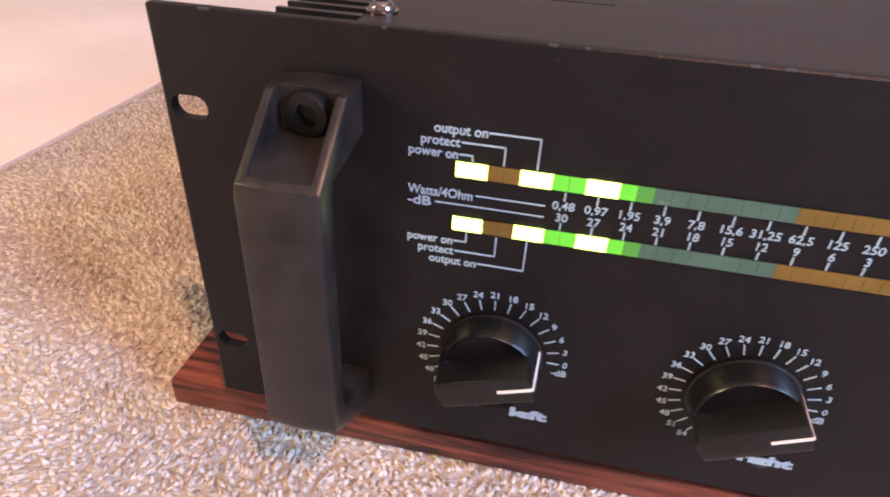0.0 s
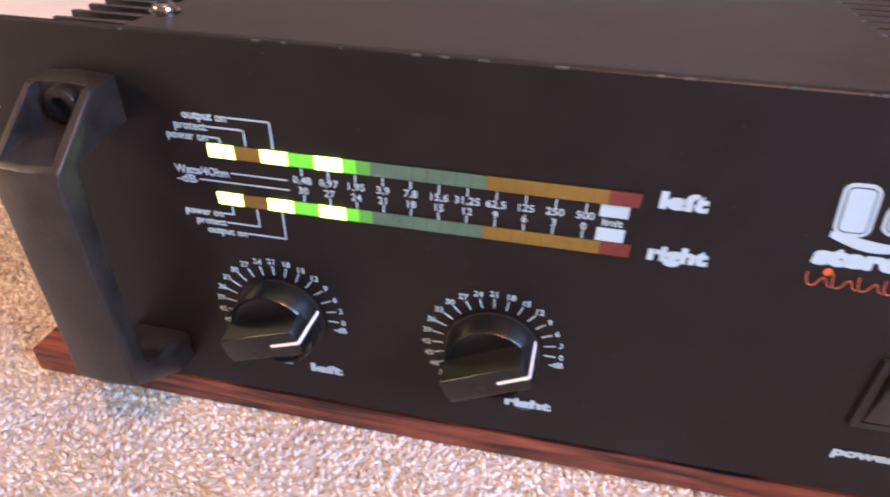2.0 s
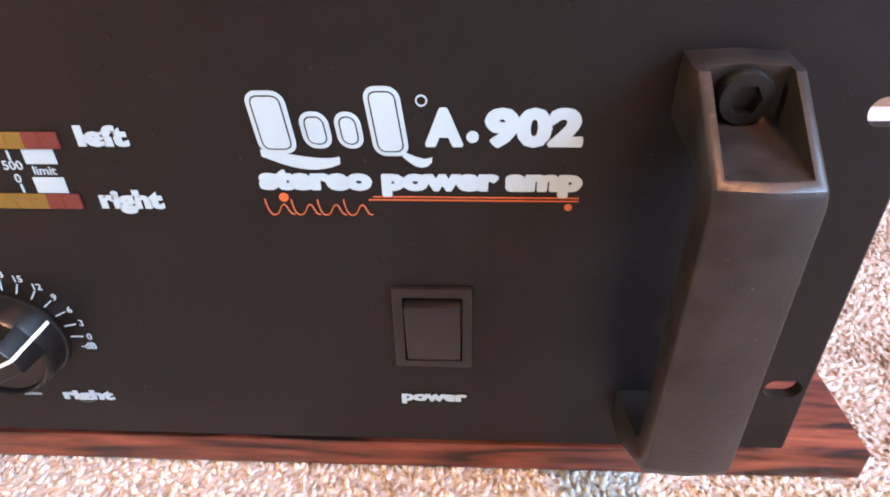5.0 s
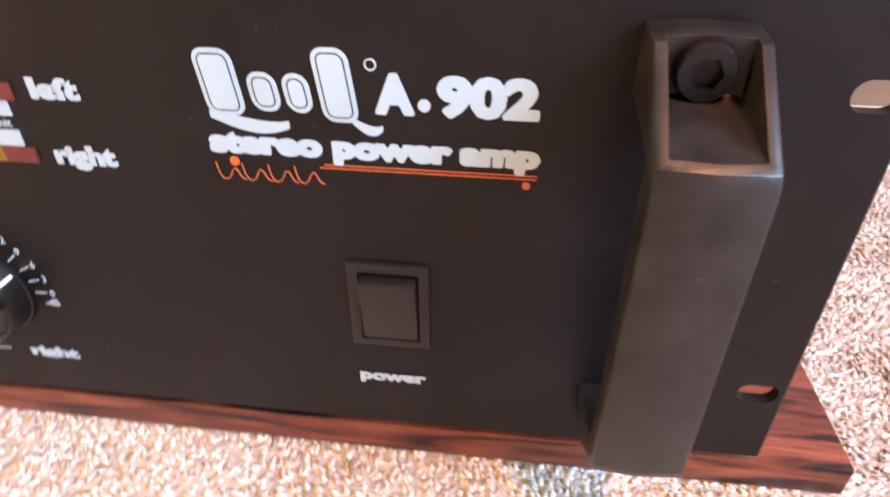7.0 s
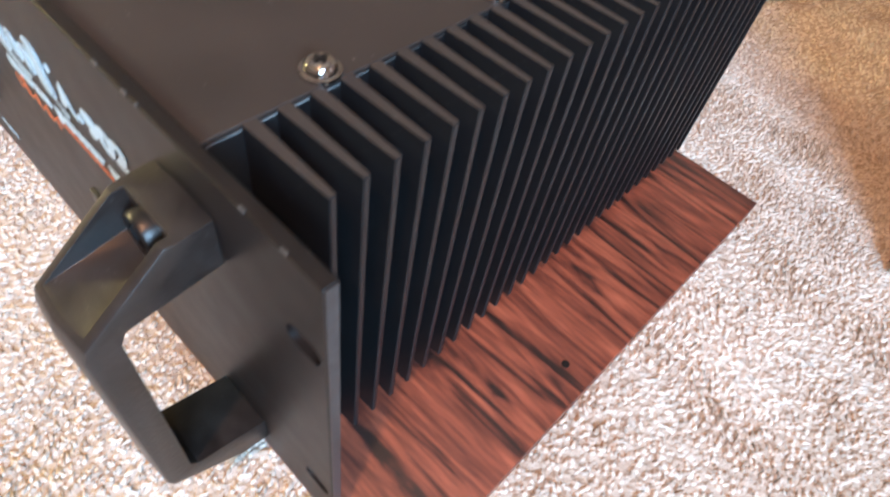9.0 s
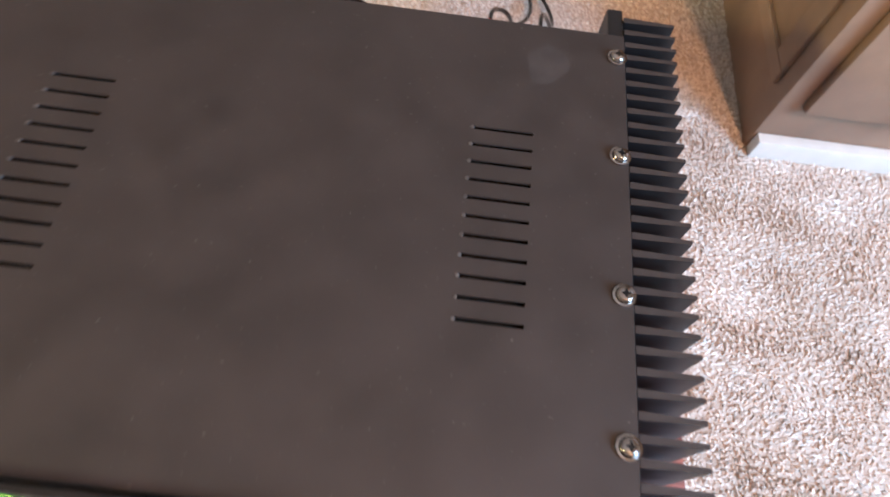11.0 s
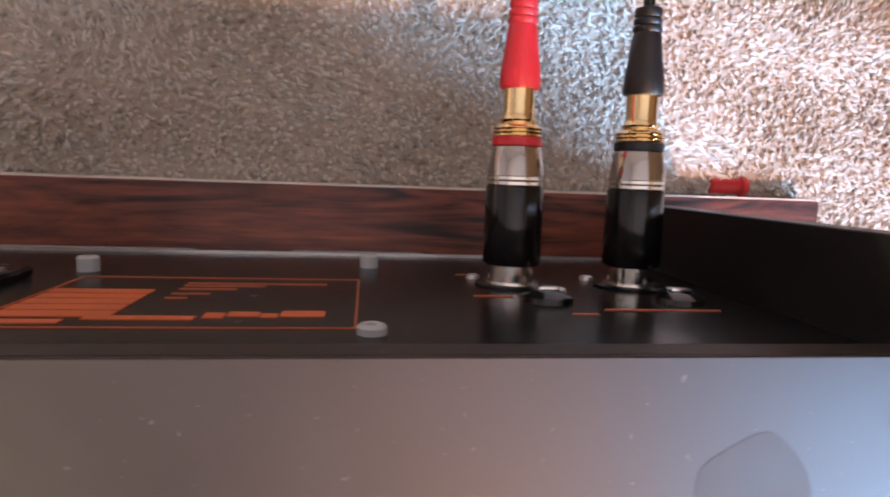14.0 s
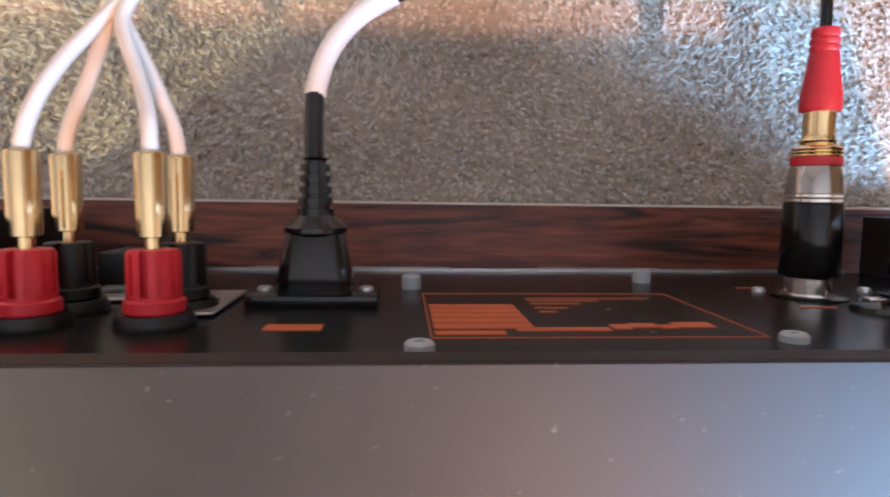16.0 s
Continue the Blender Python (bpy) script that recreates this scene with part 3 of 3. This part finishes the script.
knob(-0.0361, 0.0545, "right", -0.0290, 0.0196, 27)

# ---- power switch ----
switch = part("power_switch", cut(box(0.0983, 0.1246, -0.0016, 0.0040, 0.0448, 0.0785, 0.0007, 2), [box(0.1018, 0.1213, -0.01, 0.01, 0.0478, 0.0750)]), SWITCH, amp, "black rocker switch in a thin bezel")
part("rocker", prism([(0.004, 0.0740), (-0.0046, 0.0732), (-0.0048, 0.0714), (-0.0015, 0.0480), (0.004, 0.0479)], 0.1024, 0.1207, 0.0007, 2), SWITCH, switch)
print_on("printed_text", [text_mesh("power", 0.0062, 0.0992, 0.0290, bold=0.00036, width=0.0238)], INK)

# ---- maker's mark as plain shapes, and the model line ----
def mark_block(b, ink, y, rounding):
    own = box(b[0], b[1], -0.0012, 0.0012, b[2], b[3])
    bmesh.ops.bevel(own, geom=[e for e in own.edges if abs(e.verts[0].co.y - e.verts[1].co.y) > 0.001], offset=rounding, segments=5, profile=0.5, affect="EDGES")
    for v in own.verts:
        v.co.y = y if v.co.y < 0 else -0.0001
        v.co.x += (v.co.z - 0.1330) * -0.12
    return own


for b in ((0.0636, 0.0744, 0.1246, 0.1426), (0.0768, 0.0848, 0.1262, 0.1368), (0.0864, 0.0936, 0.1262, 0.1368), (0.0958, 0.1056, 0.1240, 0.1438)):
    block = part("maker_mark", mark_block(b, INK, -0.0004, min(0.0034, (b[3] - b[2]) * 0.45)), INK, panel, "pale blue-white maker's mark block")
    if b[3] - b[2] > 0.005:
        hole = mark_block((b[0] + 0.0012, b[1] - 0.0012, b[2] + 0.0012, b[3] - 0.0012), PANEL, -0.0005, 0.0022)
        part("mark_outline", hole, PANEL, block, "thin dark inner outline")
        part("mark_core", mark_block((b[0] + 0.0016, b[1] - 0.0016, b[2] + 0.0016, b[3] - 0.0016), INK, -0.0006, 0.0018), INK, block)


def swash(x0, x1, z0, z1, thick):
    """A printed tail that falls, swells and curls up at its end."""
    bm = bmesh.new()
    upper, lower = [], []
    for k in range(19):
        t = k / 18
        x, z = x0 + (x1 - x0) * t, z0 + (z1 - z0) * math.sin(t * 1.9) + 0.0012 * t ** 5
        h = thick * (0.55 + 0.45 * math.sin(math.pi * t)) / 2
        upper.append(bm.verts.new((x, -0.00035, z + h)))
        lower.append(bm.verts.new((x, -0.00035, z - h)))
    for k in range(18):
        bm.faces.new((lower[k], lower[k + 1], upper[k + 1], upper[k]))
    return finish(bm, False)


for sw in ((0.0645, 0.0868, 0.1248, 0.1212, 0.0040), (0.1045, 0.1128, 0.1246, 0.1216, 0.0030)):
    part("maker_mark", swash(*sw), INK, panel, "pale blue-white curved tail of the maker's mark")
print_on("printed_text", fat_text("A", 0.0138, 0.1114, 0.1318, 0.0006, 0.0004, 0.0096), INK)
part("printed_dot", lathe([(-0.0004, 0.0017), (-0.0001, 0.0017)], 20, "y", (0.1240, 0, 0.1297)), INK, panel)
print_on("printed_number", fat_text("902", 0.0135, 0.1278, 0.1318, 0.0006, 0.0004, 0.0256), INK)
print_on("printed_text", fat_text("stereo power amp", 0.0086, 0.0628, 0.1164, 0.00045, 0.00035, 0.0920), INK)
part("printed_dot", lathe([(-0.0004, 0.0014), (-0.0001, 0.0014)], 20, "y", (0.0688, 0, 0.1106)), ORANGE, panel)
swirl = []
for k in range(4):
    x = 0.0630 + 0.0078 * k
    swirl.append(tube([(x, -0.0003, 0.1100), (x + 0.0004, -0.0003, 0.1046), (x + 0.0035, -0.0003, 0.1042), (x + 0.0044, -0.0003, 0.1078), (x + 0.0062, -0.0003, 0.1090), (x + 0.0070, -0.0003, 0.1046), (x + 0.0084, -0.0003, 0.1050)], 0.00022, 4))
print_on("orange_mark", swirl, ORANGE_THIN)
print_on("printed_line", [rule(0.0955, 0.1110, 0.1545, 0.1110, 0.00035), rule(0.0940, 0.1100, 0.1545, 0.1100, 0.00035)], ORANGE_THIN)
part("printed_dot", lathe([(-0.0004, 0.0011), (-0.0001, 0.0011)], 16, "y", (0.1519, 0, 0.1080)), ORANGE_THIN, panel)
part("printed_ring", cut(lathe([(-0.0004, 0.0016), (-0.0001, 0.0016)], 24, "y", (0.1103, 0, 0.1399)), [lathe([(-0.002, 0.0012), (0.002, 0.0012)], 20, "y", (0.1103, 0, 0.1399))]), INK, panel)

# ---- rear of the amplifier ----
rear = part("rear_panel", box(-0.1766, 0.1766, REAR_Y - 0.0022, REAR_Y, 0.0105, ZC - 0.0095), REAR, amp)
part("bottom_lip", box(-0.170, 0.170, REAR_Y - 0.001, REAR_Y + 0.0012, 0.0098, 0.0112), STEEL, amp, "thin bare metal bottom edge")
# pale strips in the gap between board and chassis
for x0, x1 in ((-0.100, -0.012), (0.028, 0.085)):
    part("gap_strip", box(x0, x1, REAR_Y - 0.012, REAR_Y + 0.0005, 0.0002, 0.0094, 0.0006, 1), WHITE_PART, amp, "pale grey strip in the gap under the chassis")
for sx in (-0.15, 0.15):
    for sy in (0.03, 0.26):
        part("rubber_foot", lathe([(0.0001, 0.009), (0.0104, 0.0105)], 24, "z", (sx, sy, 0)), BLACK_RUBBER, amp)
RY = REAR_Y


def rear_print(name, meshes, ink):
    return part(name, join(meshes), ink, rear)


def bar(x0, x1, z0, z1):
    return finish(box(x0, x1, RY, RY + 0.0003, z0, z1), False)


# orange printed box with writing too small to read
bx = (-0.0272, 0.0580, 0.0700, 0.1335)
rear_print("printed_frame", [bar(bx[0], bx[1], bx[2], bx[2] + 0.0005), bar(bx[0], bx[1], bx[3] - 0.0005, bx[3]), bar(bx[0], bx[0] + 0.0005, bx[2], bx[3]), bar(bx[1] - 0.0005, bx[1], bx[2], bx[3])], ORANGE_THIN)
for k in range(5):
    z = 0.0905 + 0.0068 * k
    rear_print("printed_bar", [bar(-0.0258, 0.0005, z, z + 0.0056)], ORANGE)
for x0, x1, z0, z1 in ((-0.0258, -0.0080, 0.1262, 0.1296), (-0.0045, 0.0200, 0.1225, 0.1260), (0.0215, 0.0262, 0.1190, 0.1240), (0.0268, 0.0342, 0.1178, 0.1222), (0.0348, 0.0388, 0.1195, 0.1232), (0.0394, 0.0500, 0.1165, 0.1222)):
    rear_print("printed_bar", [bar(x0, x1, z0, z1)], ORANGE)
for x0, x1, z in ((0.0065, 0.030, 0.0830), (0.0065, 0.048, 0.0790), (0.0065, 0.0225, 0.0880), (0.0065, 0.0165, 0.0950), (0.0065, 0.0120, 0.1010)):
    rear_print("printed_bar", [bar(x0, x1, z, z + 0.0012)], ORANGE_THIN)
for x0, x1, z in ((-0.0690, -0.0545, 0.1185), (0.092, 0.104, 0.094), (0.126, 0.160, 0.1115), (0.092, 0.100, 0.056), (0.115, 0.122, 0.117)):
    rear_print("printed_bar", [bar(x0, x1, z, z + (0.006 if x0 < 0 else 0.0012))], ORANGE if x0 < 0 else ORANGE_THIN)
for x, z in ((-0.0302, 0.1440), (0.0615, 0.1372), (-0.0306, 0.0590), (0.0612, 0.0420)):
    d = 0.0016 if z > 0.1 else 0.0044
    sp = part("spacer_screw", lathe([(0, 0.0034), (d, 0.0034), (d + 0.0006, 0.0028), (d + 0.0006, 0.0013), (d - 0.0006, 0.0012)], 24, "y", (0, 0, 0)), WHITE_PART, amp, "pale metal spacer screw")
    sp.location = (x, RY, z)

# line inputs
for x in (0.1082, 0.1494):
    sock = part("input_socket", lathe([(0, 0.0122), (0.0008, 0.0122), (0.0012, 0.0112), (0.0012, 0.0080)], 36, "y", (x, RY, 0.0748)), REAR, amp, "black round input socket with a nickel rim")
    part("socket_rim", lathe([(0.0010, 0.0090), (0.0015, 0.0089), (0.0016, 0.0078)], 36, "y", (x, RY, 0.0748)), CHROME, sock)
    part("release_latch", lathe([(0, 0.0075), (0.0016, 0.0072), (0.0030, 0.0040), (0.0032, 0.0)], 24, "y", (x + 0.0050, RY, 0.1000)), BLACK_GLOSS, sock)
    part("latch_lever", box(x + 0.0020, x + 0.0085, RY + 0.0028, RY + 0.0042, 0.0965, 0.1005, 0.0006), CHROME, sock)
    for dx, dz in ((-0.0110, -0.012), (0.0125, 0.012)):
        part("socket_screw", lathe([(0, 0.0024), (0.0012, 0.0022), (0.0016, 0.0010)], 16, "y", (x + dx, RY, 0.0748 + dz)), STEEL, sock)


def adapter(x, z, ring, boot, label, cable_pts, cable_label):
    a = thing("audio_adapter", label, "adapter", (x, RY, z), group="line input adapters")
    part("base_sleeve", lathe([(0.0013, 0.0074), (0.0072, 0.0074), (0.0074, 0.0070)], 36), CHROME, a)
    part("barrel", lathe([(0.0072, 0.0090), (0.0080, 0.0096), (0.0322, 0.0094), (0.0330, 0.0090)], 40), BLACK_GLOSS, a, "glossy black barrel")
    for y in (0.0331, 0.0347):
        part("chrome_band", lathe([(y, 0.0090), (y + 0.0002, 0.0094), (y + 0.0012, 0.0094), (y + 0.0014, 0.0090)], 36), CHROME, a)
    part("taper", lathe([(0.0362, 0.0092), (0.0450, 0.0080), (0.0456, 0.0076)], 36), SMOKE, a)
    part("colour_ring", lathe([(0.0456, 0.0079), (0.0458, 0.0081), (0.0482, 0.0081), (0.0484, 0.0078)], 36), ring, a)
    kn = lathe([(0.0484, 0.0078), (0.0488, 0.0081), (0.0494, 0.0076), (0.0500, 0.0081), (0.0506, 0.0076), (0.0512, 0.0081), (0.0520, 0.0074), (0.0528, 0.0058)], 40)
    part("knurled_collar", kn, GOLD, a)
    rca = thing("phono_plug", cable_label, "audio plug", (x, RY + 0.0528, z), group="phono plugs")
    part("gold_shell", lathe([(0.0, 0.0055), (0.0012, 0.0060), (0.0022, 0.0052), (0.0034, 0.0050), (0.0120, 0.0050)], 32), GOLD, rca)
    part("boot", lathe([(0.0110, 0.0062), (0.0120, 0.0066), (0.0165, 0.0064), (0.0250, 0.0052), (0.0300, 0.0047), (0.0308, 0.0043), (0.0316, 0.0047), (0.0326, 0.0047), (0.0332, 0.0042), (0.0340, 0.0046), (0.0350, 0.0046), (0.0356, 0.0041), (0.0366, 0.0045), (0.0385, 0.0043), (0.0390, 0.0030)], 32), boot, rca)
    wire = tube([(px_ - x, py_ - RY - 0.0528, pz_ - z) for px_, py_, pz_ in cable_pts], 0.0019)
    part("cable", wire, BLACK_GLOSS, rca, "thin black signal cable")


adapter(0.1078, 0.0746, RED_PLASTIC, RED_RUBBER, "black chrome adapter with a red ring plugged into the rear panel",
        [(0.1078, 0.380, 0.0746), (0.1078, 0.396, 0.0745), (0.113, 0.413, 0.064), (0.1254, 0.424, 0.050), (0.1304, 0.433, 0.030), (0.1346, 0.446, 0.016), (0.148, 0.470, 0.000), (0.156, 0.500, -0.009), (0.145, 0.540, -0.009), (0.120, 0.590, -0.008), (0.085, 0.600, -0.007), (0.072, 0.560, -0.008), (0.090, 0.515, -0.008), (0.125, 0.545, -0.004), (0.160, 0.610, -0.008), (0.200, 0.720, -0.009), (0.260, 0.900, -0.009)], "red-booted phono plug with a black cable, in an adapter")
adapter(0.1494, 0.0746, BLACK_RUBBER, BLACK_RUBBER, "black chrome adapter with a black ring plugged into the rear panel",
        [(0.1494, 0.380, 0.0746), (0.1494, 0.396, 0.0745), (0.1520, 0.411, 0.066), (0.1585, 0.425, 0.050), (0.1664, 0.434, 0.030), (0.1690, 0.447, 0.016), (0.176, 0.470, 0.000), (0.170, 0.510, -0.009), (0.138, 0.560, -0.009), (0.105, 0.622, -0.008), (0.120, 0.660, -0.008), (0.185, 0.690, -0.009), (0.270, 0.860, -0.009)], "black-booted phono plug with a black cable, in an adapter")

# mains inlet, plug and cord
IX, IZ = -0.0612, 0.0830
inlet = part("mains_inlet", box(IX - 0.0198, IX + 0.0198, RY, RY + 0.0036, IZ - 0.0125, IZ + 0.0125, 0.0012), BLACK_GLOSS, amp, "black mains inlet with screwed ears")
for dx in (-0.0158, 0.0158):
    part("inlet_screw", lathe([(0, 0.0024), (0.0008, 0.0023), (0.0012, 0.0012)], 18, "y", (IX + dx, RY + 0.0036, IZ)), STEEL, inlet)
cord = thing("mains_cord", "black mains cord with a white sleeve plugged into the rear panel", "power cord", (IX, RY + 0.0036, IZ))
body = bmesh.new()
rings = []
for y, w, h in ((0.0, 0.0118, 0.0085), (0.004, 0.0118, 0.0085), (0.0175, 0.0088, 0.0080), (0.0185, 0.0080, 0.0072)):
    rings.append([body.verts.new((w * (abs(math.cos(a)) ** 0.5) * math.copysign(1, math.cos(a)), y, h * (abs(math.sin(a)) ** 0.5) * math.copysign(1, math.sin(a)))) for a in [2 * math.pi * (k + 0.5) / 28 for k in range(28)]])
for a, b in zip(rings, rings[1:]):
    for k in range(28):
        body.faces.new((a[k], a[(k + 1) % 28], b[(k + 1) % 28], b[k]))
body.faces.new(rings[0][::-1])
body.faces.new(rings[-1])
part("plug_body", body, BLACK_GLOSS, cord)
part("plug_collar", lathe([(0.0183, 0.0098), (0.0198, 0.0098), (0.0235, 0.0056)], 32), BLACK_GLOSS, cord)
prof = [(0.0225, 0.0058)]
for k in range(5):
    y = 0.0236 + 0.0034 * k
    r = 0.0057 - 0.0003 * k
    prof += [(y, r), (y + 0.0021, r), (y + 0.0022, r - 0.0012), (y + 0.0033, r - 0.0012)]
part("strain_relief", lathe(prof + [(0.0412, 0.0044), (0.0416, 0.0034)], 28), BLACK_GLOSS, cord)


def rel(pts, o):
    return [(p[0] - o[0], p[1] - o[1], p[2] - o[2]) for p in pts]


o = (IX, RY + 0.0036, IZ)
part("cord_start", tube(rel([(-0.0614, 0.334, 0.083), (-0.0622, 0.342, 0.080), (-0.0630, 0.350, 0.074), (-0.0630, 0.3600, 0.069)], o), 0.0031, 16), BLACK_GLOSS, cord)
part("sleeve", tube(rel([(-0.0631, 0.3570, 0.0700), (-0.0620, 0.3660, 0.0680), (-0.0560, 0.3780, 0.0690), (-0.0470, 0.3850, 0.0710), (-0.0370, 0.3900, 0.0720)], o), 0.0036, 16), WHITE_SLEEVE, cord, "white paper sleeve round the cord")
part("cord_loop", tube(rel([(-0.0390, 0.3890, 0.0720), (-0.0280, 0.3960, 0.0690), (-0.0100, 0.4080, 0.0580), (0.0080, 0.4120, 0.0450), (0.0240, 0.4080, 0.0280), (0.0190, 0.4140, 0.0120), (-0.0040, 0.4240, 0.0020), (-0.0280, 0.4480, -0.0060), (-0.0600, 0.5000, -0.0080), (-0.1600, 0.6600, -0.0080), (-0.3000, 0.9500, -0.0080)], o), 0.0034, 16), BLACK_GLOSS, cord)

def flute(k):
    """A shallow upright groove in a round cap, at the k-th of twelve places."""
    bm = box(-0.0006, 0.0006, 0.0085, 0.03, 0.0060, 0.012)
    bmesh.ops.rotate(bm, verts=bm.verts[:], cent=(0, 0, 0), matrix=Matrix.Rotation(k * math.pi / 6, 3, "Y"))
    return bm


# loudspeaker posts with gold plugs and milky cables
PAIRS = ((-0.1278, 0.1185, "red"), (-0.1278, 0.0985, "black"), (-0.0974, 0.1175, "red"), (-0.0974, 0.0975, "black"))
ENDS = ((-0.1249, 0.3578, 0.108), (-0.1235, 0.3519, 0.096), (-0.1004, 0.3480, 0.110), (-0.1008, 0.3490, 0.097))
MIDS = ((-0.1206, 0.3691, 0.097), (-0.1195, 0.3660, 0.094), (-0.1093, 0.3652, 0.100), (-0.1080, 0.3650, 0.095))
for (x, z, colour), e, m2 in zip(PAIRS, ENDS, MIDS):
    hue = RED_PLASTIC if colour == "red" else BLACK_RUBBER
    post = part("binding_post", lathe([(0, 0.0098), (0.0012, 0.0100), (0.0034, 0.0088)], 36, "y", (0, 0, 0)), BLACK_RUBBER, amp, colour + " loudspeaker binding post on a black collar")
    post.location = (x, RY, z)
    capm = cut(lathe([(0.0034, 0.0072), (0.0040, 0.0076), (0.0066, 0.0075), (0.0072, 0.0067), (0.0185, 0.0066), (0.0195, 0.0060)], 36), [box(-0.0011, 0.0011, 0.008, 0.03, 0.0040, 0.012)] + [flute(k) for k in range(1, 12)])
    part("post_cap", capm, hue, post)
    plug = thing("banana_plug", "gold-plated banana plug in a %s binding post" % colour, "banana plug", (x, RY + 0.0195, z), group="loudspeaker plugs")
    part("plug_shell", lathe([(0.0, 0.0022), (0.0030, 0.0022), (0.0034, 0.0038), (0.0235, 0.0040), (0.0245, 0.0036)], 28), GOLD, plug)
    oo = (x, RY + 0.0195, z)
    part("cable", tube(rel([(x, RY + 0.043, z), (x, RY + 0.050, z), e, m2, (-0.1165, 0.378, 0.091), (-0.113 + 0.012 * (z - 0.108) / 0.01, 0.395, 0.082), (-0.110, 0.43, 0.05), (-0.12, 0.50, 0.0), (-0.20, 0.70, -0.006), (-0.35, 1.0, -0.006)], oo), 0.0021), CLEAR_JACKET, plug, "milky translucent speaker cable")
for x, z, w, h in ((-0.1270, 0.0740, 0.0085, 0.0130), (-0.0935, 0.0900, 0.0080, 0.0190)):
    part("steel_tab", cut(box(x - w, x + w, RY + 0.0004, RY + 0.0014, z - h, z + h, 0.0004, 1), [lathe([(RY - 0.01, 0.0045), (RY + 0.02, 0.0045)], 24, "y", (x, 0, z))]), STEEL, amp, "bare steel connector tab with a hole")
part("speaker_socket", box(-0.142, -0.124, RY, RY + 0.012, 0.030, 0.054, 0.0015), BLACK_RUBBER, amp, "black square speaker socket")

# ---- things round the amplifier ----
cabinet = thing("wooden_cabinet", "low brown-grey wooden cabinet standing on the carpet", "cabinet", (0.3600, 0.3660, GROUND))
part("plinth", box(0.004, 0.50, -0.012, -0.0005, -0.004, 0.020, 0.001), CAB_BASE, cabinet, "pale painted plinth")
part("cabinet_body", box(0.001, 0.50, 0.0, 0.44, -0.004, 0.52, 0.002), CABINET, cabinet)
part("side_rail", box(-0.0035, 0.0012, 0.02, 0.425, 0.060, 0.075, 0.0008, 1), CABINET, cabinet)
part("side_rail", box(-0.0035, 0.0012, 0.02, 0.425, 0.40, 0.43, 0.0008, 1), CABINET, cabinet)
part("side_stile", box(-0.0035, 0.0012, 0.02, 0.045, 0.0755, 0.3995, 0.0008, 1), CABINET, cabinet)
part("drawer", box(0.02, 0.48, -0.010, -0.0005, 0.06, 0.26, 0.002), CABINET, cabinet)
part("knob", lathe([(-0.030, 0.004), (-0.029, 0.010), (-0.020, 0.011), (-0.010, 0.005)], 20, "y", (0.25, 0, 0.16)), STEEL, cabinet)

cap = thing("red_plastic_cap", "small glossy red plastic cap lying on its side on the carpet", "cap", (0.2385, 0.3262, GROUND - 0.0026))
part("cap_shell", lathe([(-0.0100, 0.0030), (-0.0094, 0.0040), (0.0060, 0.0044), (0.0066, 0.0040)], 32, "x"), PEBBLE_RED, cap)
part("cap_rib", lathe([(0.0064, 0.0046), (0.0068, 0.0050), (0.0094, 0.0050), (0.0100, 0.0046)], 32, "x"), PEBBLE_RED, cap)
mat = thing("red_floor_mat", "dull red woven mat lying on the carpet", "mat", (0.48, 0.93, GROUND))
part("mat_sheet", box(-0.26, 0.26, -0.17, 0.17, 0.0, 0.006, 0.002), surface("red_brown_weave", (0.24, 0.06, 0.035), 0.8, vary=0.3, scale=160, bump=0.6), mat)
part("mat_border", box(-0.26, 0.26, -0.176, -0.1705, 0.0, 0.0065, 0.0015), surface("dark_red_weave", (0.12, 0.03, 0.02), 0.8, vary=0.3, scale=160, bump=0.6), mat)
# paler slab on the floor west of the pile
pale = part("floor_pale", box(-2.15, -0.53, -1.85, 1.95, GROUND - 0.0055, GROUND + 0.002, 0.001), surface("pale_floor", (0.78, 0.68, 0.60), 0.55, vary=0.08, scale=6, bump=0.1), None)
tagged(pale, "pale smooth floor area beside the carpet pile", "floor", kind="structure")
skirt = part("baseboard", box(X0, X1, Y1 - 0.016, Y1, GROUND - 0.006, 0.09, 0.003), CEIL)
tagged(skirt, "white painted skirting board", "skirting", kind="structure")
